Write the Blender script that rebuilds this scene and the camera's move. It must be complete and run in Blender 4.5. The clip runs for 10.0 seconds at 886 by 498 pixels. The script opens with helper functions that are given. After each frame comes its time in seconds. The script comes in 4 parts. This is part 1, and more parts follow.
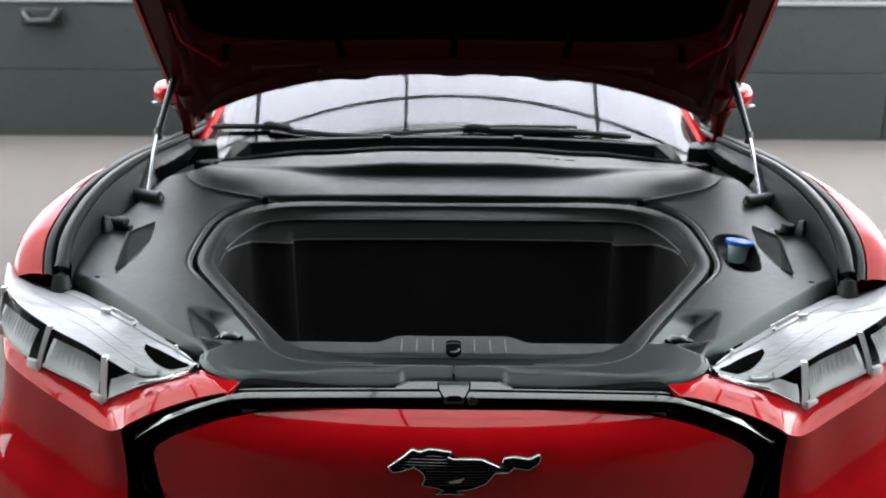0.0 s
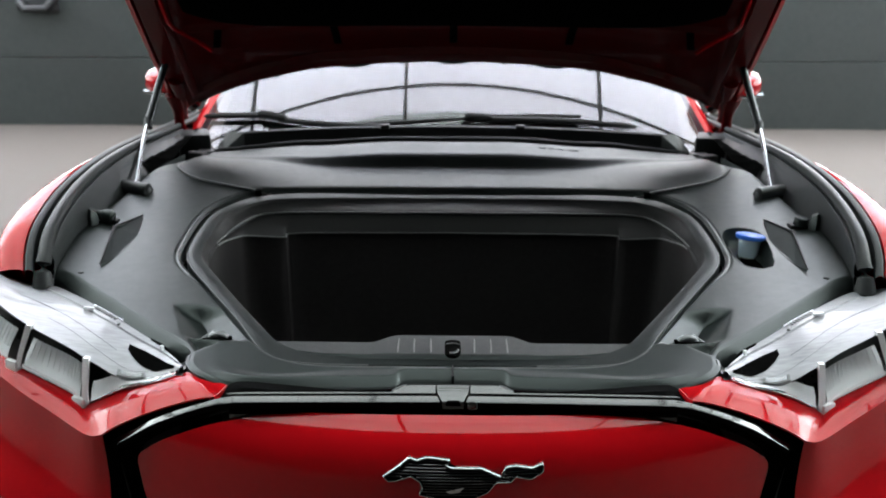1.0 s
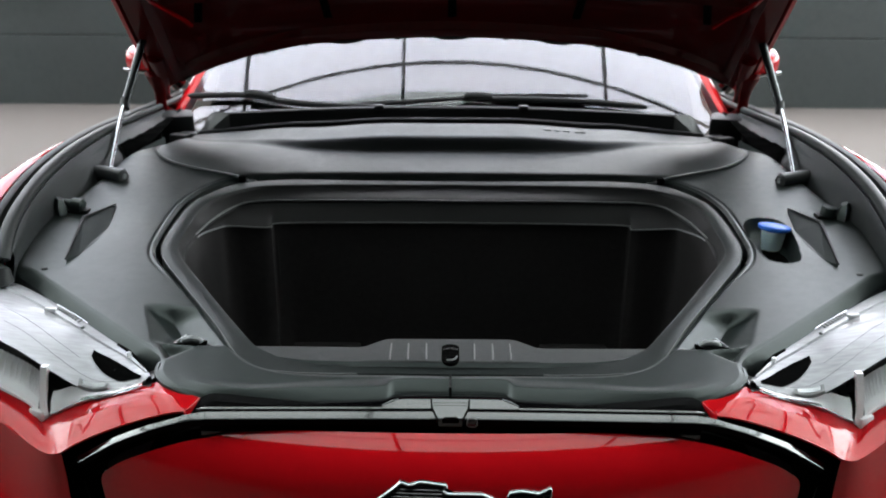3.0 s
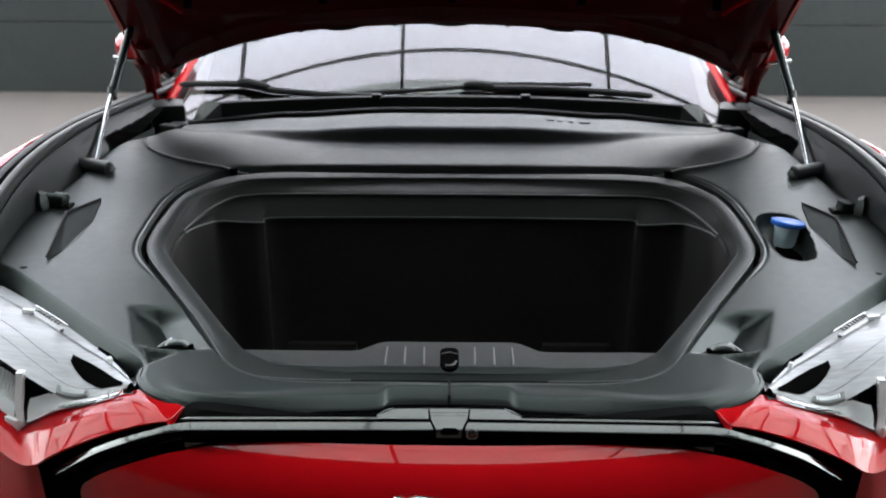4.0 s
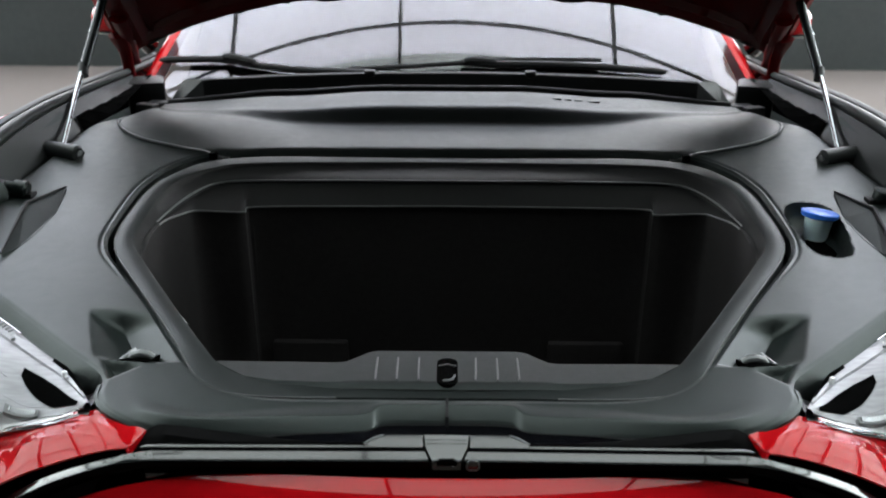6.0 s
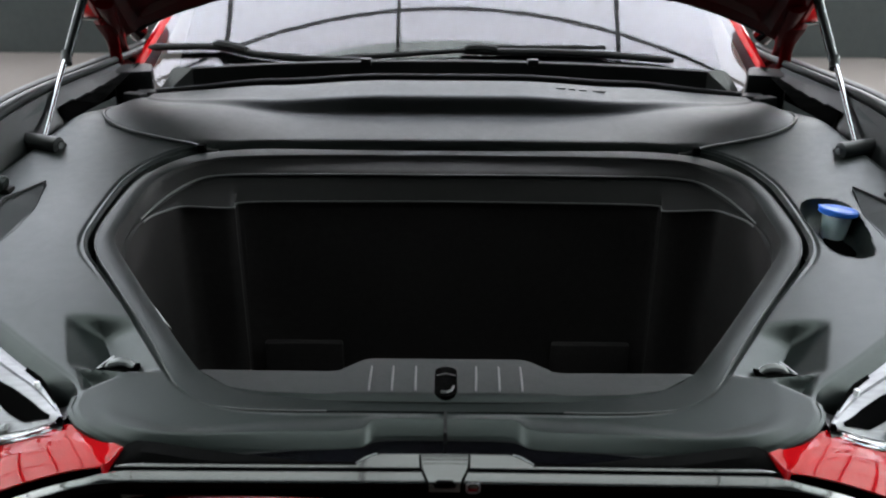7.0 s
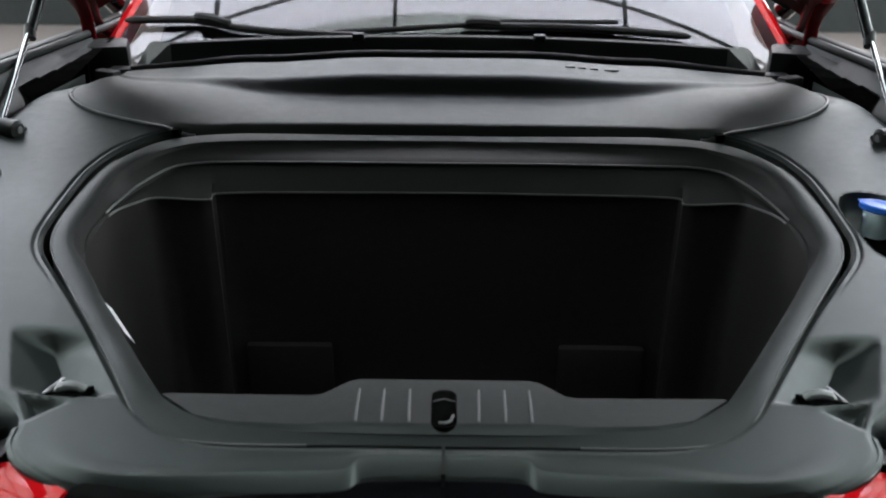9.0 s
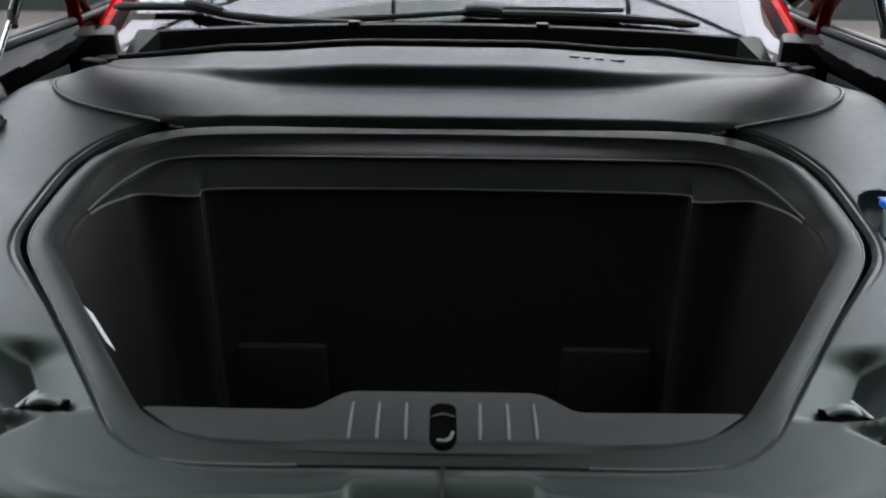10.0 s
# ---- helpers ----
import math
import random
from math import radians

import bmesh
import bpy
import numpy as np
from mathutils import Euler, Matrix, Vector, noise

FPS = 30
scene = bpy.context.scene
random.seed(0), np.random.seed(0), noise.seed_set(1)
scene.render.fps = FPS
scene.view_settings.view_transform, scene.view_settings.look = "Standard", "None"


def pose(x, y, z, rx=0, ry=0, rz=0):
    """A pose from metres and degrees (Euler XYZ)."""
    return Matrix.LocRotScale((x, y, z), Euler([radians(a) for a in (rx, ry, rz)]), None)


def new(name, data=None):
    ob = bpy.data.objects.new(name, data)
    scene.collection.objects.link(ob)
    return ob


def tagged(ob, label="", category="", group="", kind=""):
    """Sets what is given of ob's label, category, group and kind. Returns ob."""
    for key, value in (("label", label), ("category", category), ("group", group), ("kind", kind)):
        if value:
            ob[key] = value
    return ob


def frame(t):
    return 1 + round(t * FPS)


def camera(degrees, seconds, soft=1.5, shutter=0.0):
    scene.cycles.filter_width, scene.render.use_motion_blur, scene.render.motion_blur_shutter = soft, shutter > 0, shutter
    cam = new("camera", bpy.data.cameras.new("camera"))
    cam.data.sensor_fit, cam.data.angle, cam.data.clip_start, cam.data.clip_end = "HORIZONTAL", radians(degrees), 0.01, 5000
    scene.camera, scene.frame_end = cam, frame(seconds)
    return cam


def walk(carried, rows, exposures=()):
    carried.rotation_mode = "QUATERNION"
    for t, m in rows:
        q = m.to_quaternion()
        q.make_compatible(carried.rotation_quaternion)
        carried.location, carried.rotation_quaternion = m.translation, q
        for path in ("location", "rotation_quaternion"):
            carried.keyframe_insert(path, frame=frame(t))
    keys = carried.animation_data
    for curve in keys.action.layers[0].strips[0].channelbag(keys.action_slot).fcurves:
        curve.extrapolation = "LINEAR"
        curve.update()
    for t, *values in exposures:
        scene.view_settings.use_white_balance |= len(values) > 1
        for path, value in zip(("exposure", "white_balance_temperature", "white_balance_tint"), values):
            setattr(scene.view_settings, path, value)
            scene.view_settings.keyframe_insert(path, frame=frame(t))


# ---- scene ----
cam = camera(54.0, 10.0, 1.9)
cam.data.dof.use_dof, cam.data.dof.focus_distance, cam.data.dof.aperture_fstop = True, 1.55, 4.6
# seconds, x, y, z, yaw, pitch, roll
ROWS = [
    (0.0, -0.0124, -1.3200, 1.4900, 0.351, -17.000, -0.295),
    (0.5, -0.0106, -1.2806, 1.4844, 0.382, -17.367, -0.300),
    (1.0, -0.0086, -1.2364, 1.4772, 0.410, -17.701, -0.299),
    (1.5, -0.0074, -1.1958, 1.4722, 0.413, -18.039, -0.294),
    (2.0, -0.0059, -1.1530, 1.4660, 0.427, -18.392, -0.290),
    (2.5, -0.0045, -1.1131, 1.4613, 0.428, -18.740, -0.270),
    (4.0, -0.0013, -0.9902, 1.4465, 0.448, -19.895, -0.253),
    (4.5, -0.0002, -0.9498, 1.4426, 0.452, -20.300, -0.252),
    (5.0, 0.0012, -0.9060, 1.4366, 0.473, -20.734, -0.247),
    (5.5, 0.0015, -0.8649, 1.4317, 0.469, -21.176, -0.232),
    (7.0, 0.0032, -0.7395, 1.4157, 0.440, -22.451, -0.285),
    (7.5, 0.0028, -0.6979, 1.4102, 0.428, -22.869, -0.335),
    (8.0, 0.0025, -0.6541, 1.4032, 0.377, -23.293, -0.377),
    (8.5, 0.0019, -0.6146, 1.3976, 0.349, -23.714, -0.434),
    (9.0, 0.0019, -0.5754, 1.3915, 0.315, -24.136, -0.493),
    (9.5, 0.0014, -0.5402, 1.3863, 0.292, -24.529, -0.569),
    (10.0, 0.0010, -0.5046, 1.3815, 0.226, -24.954, -0.621),
]
walk(cam, [(t, pose(x, y, z, 0, 0, yaw) @ pose(0, 0, 0, 90 + pitch, 0, 0) @ pose(0, 0, 0, 0, 0, -roll)) for t, x, y, z, yaw, pitch, roll in ROWS], [(0, 0.24), (5, 0.04), (10, -0.12)])

# ---- world ----
world = bpy.data.worlds.new("sky")
scene.world = world
world.use_nodes = True
wn = world.node_tree.nodes
sky = wn.new("ShaderNodeTexSky")
sky.sky_type, sky.sun_disc = "NISHITA", False
sky.sun_elevation, sky.sun_rotation = radians(45), radians(200)
world.node_tree.links.new(sky.outputs[0], wn["Background"].inputs[0])
wn["Background"].inputs[1].default_value = 0.1
SKYLIGHT_REAR, SKYLIGHT_FRONT, WINDOW_WEST, WINDOW_EAST, NORTH_GLOW, NORTH_EAST_GLOW = 5.5, 2.1, 3.5, 6.4, 4.0, 6.2


# ---- materials ----
def material(name, color, rough=0.5, metal=0.0, vary=0.15, scale=6.0, bump=0.0, bump_scale=400.0, coat=0.0, **more):
    """A principled surface with colour and gloss that vary at a coarse and a fine scale, and fine relief."""
    m = bpy.data.materials.new(name)
    m.use_nodes = True
    nt = m.node_tree
    b = nt.nodes["Principled BSDF"]
    co = nt.nodes.new("ShaderNodeTexCoord")
    n1 = nt.nodes.new("ShaderNodeTexNoise")
    n1.inputs["Scale"].default_value, n1.inputs["Detail"].default_value = scale, 6
    n2 = nt.nodes.new("ShaderNodeTexNoise")
    n2.inputs["Scale"].default_value, n2.inputs["Detail"].default_value = scale * 14, 3
    add = nt.nodes.new("ShaderNodeMath")
    add.operation = "ADD"
    nt.links.new(co.outputs["Object"], n1.inputs["Vector"])
    nt.links.new(co.outputs["Object"], n2.inputs["Vector"])
    nt.links.new(n1.outputs["Fac"], add.inputs[0])
    nt.links.new(n2.outputs["Fac"], add.inputs[1])
    ramp = nt.nodes.new("ShaderNodeMapRange")
    ramp.inputs["From Min"].default_value, ramp.inputs["From Max"].default_value = 0.6, 1.4
    ramp.inputs["To Min"].default_value, ramp.inputs["To Max"].default_value = 1 - vary, 1 + vary
    nt.links.new(add.outputs[0], ramp.inputs["Value"])
    mix = nt.nodes.new("ShaderNodeVectorMath")
    mix.operation = "SCALE"
    mix.inputs[0].default_value = color
    nt.links.new(ramp.outputs[0], mix.inputs["Scale"])
    nt.links.new(mix.outputs[0], b.inputs["Base Color"])
    rr = nt.nodes.new("ShaderNodeMath")
    rr.operation = "MULTIPLY"
    rr.inputs[1].default_value = rough
    nt.links.new(ramp.outputs[0], rr.inputs[0])
    nt.links.new(rr.outputs[0], b.inputs["Roughness"])
    b.inputs["Metallic"].default_value = metal
    b.inputs["Coat Weight"].default_value = coat
    b.inputs["Coat Roughness"].default_value = 0.02
    for key, value in more.items():
        b.inputs[key.replace("_", " ")].default_value = value
    if bump:
        n3 = nt.nodes.new("ShaderNodeTexNoise")
        n3.inputs["Scale"].default_value = bump_scale
        bp = nt.nodes.new("ShaderNodeBump")
        bp.inputs["Strength"].default_value, bp.inputs["Distance"].default_value = bump, 0.001
        nt.links.new(co.outputs["Object"], n3.inputs["Vector"])
        nt.links.new(n3.outputs["Fac"], bp.inputs["Height"])
        nt.links.new(bp.outputs[0], b.inputs["Normal"])
    return m


def glowing(name, color, strength):
    """Frosted glazing with daylight behind it."""
    m = bpy.data.materials.new(name)
    m.use_nodes = True
    b = m.node_tree.nodes["Principled BSDF"]
    b.inputs["Base Color"].default_value = (*color, 1)
    b.inputs["Emission Color"].default_value = (*color, 1)
    b.inputs["Emission Strength"].default_value = strength
    return m


PAINT = material("red_paint", (0.47, 0.0036, 0.0072), 0.50, 0.15, 0.05, 3, coat=1.0, Specular_IOR_Level=0.0, Coat_IOR=1.43)
# darkened, duller copy of the red: the raised bonnet's shade in its colour
PAINT_SHADED = material("red_paint_shaded", (0.10, 0.0007, 0.0016), 0.5, 0.0, 0.15, 5, coat=0.35, Specular_IOR_Level=0.05)
PLASTIC = material("grained_plastic", (0.0050, 0.0084, 0.0079), 0.43, 0, 0.14, 4, 0.2, 900, Specular_IOR_Level=0.60, Specular_Tint=(0.90, 1.0, 0.97, 1))
PLASTIC_MID = material("inner_wall_plastic", (0.034, 0.037, 0.0375), 0.42, 0, 0.12, 5, 0.25, 800)
PLASTIC_DARK = material("dark_plastic", (0.007, 0.0076, 0.0077), 0.5, 0, 0.15, 5, 0.3, 700, Specular_IOR_Level=0.3)
TUB = material("tub_plastic", (0.038, 0.0350, 0.0355), 0.75, 0, 0.2, 5, 0.3, 700, Specular_IOR_Level=0.10)
TUB_SHELF = material("tub_shelf_plastic", (0.021, 0.0207, 0.0207), 0.55, 0, 0.12, 5, 0.3, 700, Specular_IOR_Level=0.16)
RUBBER = material("seal_rubber", (0.006, 0.006, 0.0065), 0.6, 0, 0.2, 12, 0.3, 300, Specular_IOR_Level=0.3)
# near-black: the shade of gaps, openings and bays is put into its colour
GAP = material("gap_shade_black", (0.0012, 0.0012, 0.0012), 0.95, 0, 0.2, 12, Specular_IOR_Level=0.02)
GLOSS = material("gloss_black_trim", (0.018, 0.0195, 0.020), 0.15, 0, 0.03, 8, coat=1.0, Coat_IOR=1.5, Specular_IOR_Level=0.6)
PLASTIC_COWL = material("cowl_cover_plastic", (0.0085, 0.0102, 0.0099), 0.48, 0, 0.10, 4, 0.25, 900, Specular_IOR_Level=0.36, Specular_Tint=(0.90, 1.0, 0.97, 1))
RIM = material("tub_rim_plastic", (0.0066, 0.0084, 0.0082), 0.48, 0, 0.10, 4, 0.25, 900, Specular_IOR_Level=0.40, Specular_Tint=(0.90, 1.0, 0.98, 1))
PIANO = material("piano_black", (0.004, 0.004, 0.005), 0.06, 0, 0.2, 8, coat=1.0)
SURROUND = material("surround_black", (0.002, 0.002, 0.002), 0.8, 0, 0.2, 8, Specular_IOR_Level=0.04)
POST = material("lamp_post_silver", (0.92, 0.93, 0.94), 0.35, 0.1, 0.04, 20)
# paler plastic: the sheen that edges catch is put into its colour
RIDGE = material("edge_sheen_plastic", (0.11, 0.112, 0.112), 0.4, 0, 0.1, 10)
STRUT = material("strut_black_metal", (0.030, 0.034, 0.036), 0.25, 0.5, 0.1, 10)
STRIP = material("strip_satin_grey", (0.19, 0.198, 0.202), 0.28, 0.2, 0.02, 12)
RUBBER_PALE = material("seal_rubber_dusty", (0.030, 0.0325, 0.0325), 0.5, 0, 0.12, 12, 0.2, 300, Specular_IOR_Level=0.3)
ROD = material("piston_rod_steel", (0.42, 0.44, 0.45), 0.25, 1, 0.1, 20)
CHROME = material("bright_chrome", (0.55, 0.56, 0.57), 0.12, 1, 0.05, 20)
SATIN = material("satin_silver", (0.62, 0.63, 0.65), 0.25, 1, 0.08, 20)
LAMP_WHITE = material("lamp_shroud", (0.36, 0.36, 0.385), 0.45, 0, 0.30, 4, coat=0.35)
# streaks that run across the shroud: its flowing reflections, put into the colour
lw = LAMP_WHITE.node_tree
for node in [n for n in lw.nodes if n.type == "TEX_NOISE"]:
    mp = lw.nodes.new("ShaderNodeMapping")
    mp.inputs["Rotation"].default_value = (0, 0, radians(38))
    mp.inputs["Scale"].default_value = (0.5, 3.2, 1)
    lw.links.new(node.inputs["Vector"].links[0].from_socket, mp.inputs["Vector"])
    lw.links.new(mp.outputs[0], node.inputs["Vector"])
LAMP_GREY = material("lamp_reflector", (0.94, 0.95, 0.96), 0.32, 0.0, 0.05, 12)
LAMP_BLACK = material("lamp_bezel", (0.005, 0.005, 0.006), 0.3, 0, 0.2, 10)
CLEAR = material("lens_clear", (1, 1, 1), 0.02, 0, 0, 10, Transmission_Weight=1.0, IOR=1.2)
GLASS = material("windscreen_glass", (0.93, 0.95, 0.96), 0.01, 0, 0, 10, Transmission_Weight=1.0, IOR=1.42)
CABIN = material("cabin_dark", (0.02, 0.02, 0.021), 0.8, 0, 0.3, 3)
CABIN_PALE = material("cabin_grey_cloth", (0.36, 0.355, 0.38), 0.9, 0, 0.06, 3)
FELT = material("hood_liner_felt", (0.001, 0.001, 0.001), 0.95, 0, 0.3, 20, 0.5, 250, Specular_IOR_Level=0.02)
BLUE = material("blue_cap_plastic", (0.02, 0.17, 0.78), 0.35, 0, 0.06, 20)
MILKY = material("milky_plastic", (0.74, 0.90, 1.0), 0.3, 0, 0.06, 30, Subsurface_Weight=0.3, Subsurface_Radius=(0.01, 0.01, 0.012))
TYRE = material("tyre_rubber", (0.018, 0.018, 0.018), 0.8, 0, 0.2, 12, 0.4, 120)
CONCRETE = material("pale_concrete", (0.079, 0.069, 0.060), 0.8, 0, 0.10, 0.8, 0.2, 40, Specular_IOR_Level=0.3)
WALL_DARK = material("dark_wall_paint", (0.014, 0.0182, 0.0164), 0.7, 0, 0.30, 1.3, 0.4, 60)
WALL_PALE = material("pale_wall_paint", (0.22, 0.225, 0.225), 0.8, 0, 0.08, 1.0, 0.2, 60)
STEEL = material("black_steel", (0.02, 0.021, 0.022), 0.5, 0.3, 0.2, 5)
LABEL = material("label_paper", (0.8, 0.8, 0.82), 0.5, 0, 0.03, 40)
GLOW_REAR = glowing("skylight_glazing_rear", (0.87, 0.885, 1.0), SKYLIGHT_REAR)
GLOW_FRONT = glowing("skylight_glazing_front", (0.90, 0.99, 0.98), SKYLIGHT_FRONT)
GLOW_NORTH = glowing("north_window_glazing", (0.97, 0.98, 1.0), NORTH_GLOW)
# stronger glow, added to brighten the cover and fender on the right
GLOW_NORTH_EAST = glowing("north_window_glazing_east", (0.97, 0.98, 1.0), NORTH_EAST_GLOW)
GLOW_WEST = glowing("west_window_glazing", (0.92, 0.99, 0.985), WINDOW_WEST)
GLOW_EAST = glowing("east_window_glazing", (0.92, 0.99, 0.985), WINDOW_EAST)


# ---- building helpers ----
def part(name, bm, mat, parent=None, label="", smooth=True):
    """Links a bmesh as one mesh object under a thing or a part."""
    bmesh.ops.recalc_face_normals(bm, faces=bm.faces)
    me = bpy.data.meshes.new(name)
    bm.to_mesh(me)
    bm.free()
    me.materials.append(mat)
    if smooth:
        me.polygons.foreach_set("use_smooth", [True] * len(me.polygons))
        me.set_sharp_from_angle(angle=radians(35))
    ob = new(name, me)
    if parent:
        ob.parent = parent
    return tagged(ob, label) if label else ob


def thing(name, label, category, kind="", group=""):
    ob = new(name)
    ob.empty_display_size = 0.1
    return tagged(ob, label, category, group, kind)


def catmull(pts, n):
    """n points along a smooth line through pts, by chord length."""
    p = np.array(pts, float)
    d = np.r_[0, np.cumsum(np.linalg.norm(np.diff(p, axis=0), axis=1))]
    p3 = np.vstack([2 * p[0] - p[1], p, 2 * p[-1] - p[-2]])
    out = []
    for s in np.linspace(0, d[-1], n):
        i = min(int(np.searchsorted(d, s, "right")) - 1, len(p) - 2)
        u = (s - d[i]) / max(d[i + 1] - d[i], 1e-9)
        a, b, c, e = p3[i:i + 4]
        out.append(0.5 * (2 * b + (c - a) * u + (2 * a - 5 * b + 4 * c - e) * u * u + (3 * b - a - 3 * c + e) * u ** 3))
    return np.array(out)


def polyline(pts, n):
    p = np.array(pts, float)
    d = np.r_[0, np.cumsum(np.linalg.norm(np.diff(p, axis=0), axis=1))]
    s = np.linspace(0, d[-1], n)
    return np.stack([np.interp(s, d, p[:, k]) for k in range(p.shape[1])], 1)


def loft(rows, closed=False, bm=None, cap=False):
    """A skin over rows of equally many points. closed: each row is a ring. cap: fills the first and last ring."""
    bm = bm or bmesh.new()
    vs = [[bm.verts.new(tuple(float(c) for c in p)) for p in row] for row in rows]
    n = len(vs[0])
    for a, b in zip(vs, vs[1:]):
        for i in range(n if closed else n - 1):
            j = (i + 1) % n
            bm.faces.new((a[i], a[j], b[j], b[i]))
    if cap:
        bm.faces.new(vs[0][::-1])
        bm.faces.new(vs[-1])
    return bm


def tube(path, r, n=10, bm=None, flat=1.0, cap=True):
    """A round bar along a line of points; r may be one radius or one for each point."""
    p = [Vector(q) for q in path]
    rs = r if hasattr(r, "__len__") else [r] * len(p)
    rows = []
    for i, q in enumerate(p):
        t = (p[min(i + 1, len(p) - 1)] - p[max(i - 1, 0)]).normalized()
        up = Vector((0, 0, 1)) if abs(t.z) < 0.9 else Vector((0, 1, 0))
        a = t.cross(up).normalized()
        b = a.cross(t)
        rows.append([q + a * rs[i] * math.cos(k) + b * rs[i] * flat * math.sin(k) for k in np.linspace(0, 2 * math.pi, n, endpoint=False)])
    return loft(rows, True, bm, cap)


def box(x0, x1, y0, y1, z0, z1, bevel=0.0, bm=None, m=None):
    bm = bm or bmesh.new()
    made = bmesh.ops.create_cube(bm, size=1)["verts"]
    for v in made:
        v.co = Vector((x0 + (v.co.x + 0.5) * (x1 - x0), y0 + (v.co.y + 0.5) * (y1 - y0), z0 + (v.co.z + 0.5) * (z1 - z0)))
    if bevel:
        edges = {e for v in made for e in v.link_edges}
        bmesh.ops.bevel(bm, geom=list(edges), offset=bevel, segments=2, affect="EDGES", profile=0.6)
    if m:
        bmesh.ops.transform(bm, matrix=m, verts=bm.verts)
    return bm


def lathe(profile, n=28, m=None, bm=None):
    """Turns (radius, height) pairs about the z axis."""
    rows = [[(r * math.cos(a), r * math.sin(a), z) for a in np.linspace(0, 2 * math.pi, n, endpoint=False)] for r, z in profile]
    bm = loft(rows, True, bm, True)
    if m:
        bmesh.ops.transform(bm, matrix=m, verts=bm.verts)
    return bm


def slab(outline, thick, m=None):
    """A plate with this outline (x, y), its top at z = 0."""
    bm = bmesh.new()
    top = [bm.verts.new((x, y, 0)) for x, y in outline]
    low = [bm.verts.new((x, y, -thick)) for x, y in outline]
    bm.faces.new(top)
    bm.faces.new(low[::-1])
    for i in range(len(top)):
        j = (i + 1) % len(top)
        bm.faces.new((top[i], low[i], low[j], top[j]))
    if m:
        bmesh.ops.transform(bm, matrix=m, verts=bm.verts)
    return bm


def mirrored(half):
    """The full line from the negative side over the middle to the positive side, from a half that starts at x = 0."""
    h = [tuple(p) for p in half]
    return [(-p[0], *p[1:]) for p in h[:0:-1]] + h


def step(a, b, x):
    u = min(max((x - a) / (b - a), 0), 1)
    return u * u * (3 - 2 * u)


# ---- the hall ----
floor = part("floor", box(-9, 9, -10, 7.6, -0.2, 0), CONCRETE, None, smooth=False)
tagged(floor, "smooth pale beige concrete floor of the hall", "floor", kind="structure")
back = thing("wall_north", "dark grey-green painted wall of long planks with pale wall above", "wall", "structure")
part("backing", box(-9, 9, 7.44, 7.62, 0, 1.3), WALL_DARK, back, smooth=False)
for k, (z0, z1) in enumerate(((0.0, 0.657), (0.662, 1.30))):
    for x0, x1 in ((-9, -1.5), (-1.49, 4.32), (4.33, 9)):
        part("plank", box(x0, x1, 7.38, 7.45, z0, z1, 0.008), WALL_DARK, back, smooth=False)
part("sill", box(-9, 9, 7.36, 7.62, 1.30, 1.34, 0.004), WALL_PALE, back, smooth=False)
part("upper_wall", box(-9, 9, 7.40, 7.62, 4.9, 5.2), WALL_PALE, back, smooth=False)
for nm, x0, x1 in (("wall_west", -9.2, -9), ("wall_east", 9, 9.2)):
    w = thing(nm, "dark painted side wall with a wide window band", "wall", "structure")
    for y0, y1, z0, z1 in ((-10, 7.6, 0, 1.2), (-10, 7.6, 4.9, 5.2), (-10, -1, 1.2, 4.9), (7.0, 7.6, 1.2, 4.9)):
        part("wall_panel", box(x0, x1, y0, y1, z0, z1), WALL_DARK, w, smooth=False)

fix = thing("wall_bracket", "dark metal bracket box mounted on the planked wall", "bracket")
part("plate", box(-4.16, -3.76, 7.34, 7.38, 1.10, 1.24, 0.01), STEEL, fix)
part("arm", tube([(-4.12, 7.33, 1.20), (-4.05, 7.28, 1.12), (-3.85, 7.28, 1.12), (-3.78, 7.33, 1.22)], 0.035), STEEL, fix)


def glazed(name, label, x0, x1, y0, y1, nx, ny, glow, m):
    """Steel-framed glazing in the plane z = 0 of m, with its bars."""
    ob = thing(name, label, "window", "structure")
    ob.matrix_world = m
    xs, ys = (np.array(nx) if hasattr(nx, "__len__") else np.linspace(x0, x1, nx + 1)), (np.array(ny) if hasattr(ny, "__len__") else np.linspace(y0, y1, ny + 1))
    for i in range(len(xs) - 1):
        for j in range(len(ys) - 1):
            part("pane", box(xs[i] + 0.02, xs[i + 1] - 0.02, ys[j] + (0 if abs(ys[j] - 3.785) < .01 else 0.02), ys[j + 1] - (0 if abs(ys[j + 1] - 3.785) < .01 else 0.02), 0.02, 0.03), glow, ob, smooth=False)
    for i, x in enumerate(xs):
        part("mullion", box(x - 0.018, x + 0.018, y0, y1, -0.05, 0.05, 0.006), STEEL, ob, smooth=False)
    for y in ys:
        if 3.7 < y < 3.85:
            continue
        part("glazing_bar", box(x0, x1, y - 0.016, y + 0.016, -0.03, 0.048, 0.004), STEEL, ob, smooth=False)
    return ob


CEIL = 5.0
REAR = (-8.8, 8.8, 3.785, 7.2)
FRONT = (-8.8, 8.8, -0.75, 3.785)
bm = bmesh.new()
for b in ((-9, 9, -10, FRONT[2]), (-9, 9, REAR[3], 7.6), (-9, FRONT[0], FRONT[2], FRONT[3]), (FRONT[1], 9, FRONT[2], FRONT[3]),
          (-9, REAR[0], REAR[2], REAR[3]), (REAR[1], 9, REAR[2], REAR[3])):
    box(*b, CEIL, CEIL + 0.2, 0, bm)
tagged(part("ceiling", bm, WALL_DARK, None, smooth=False), "dark painted ceiling with two large skylight openings", "ceiling", kind="structure")
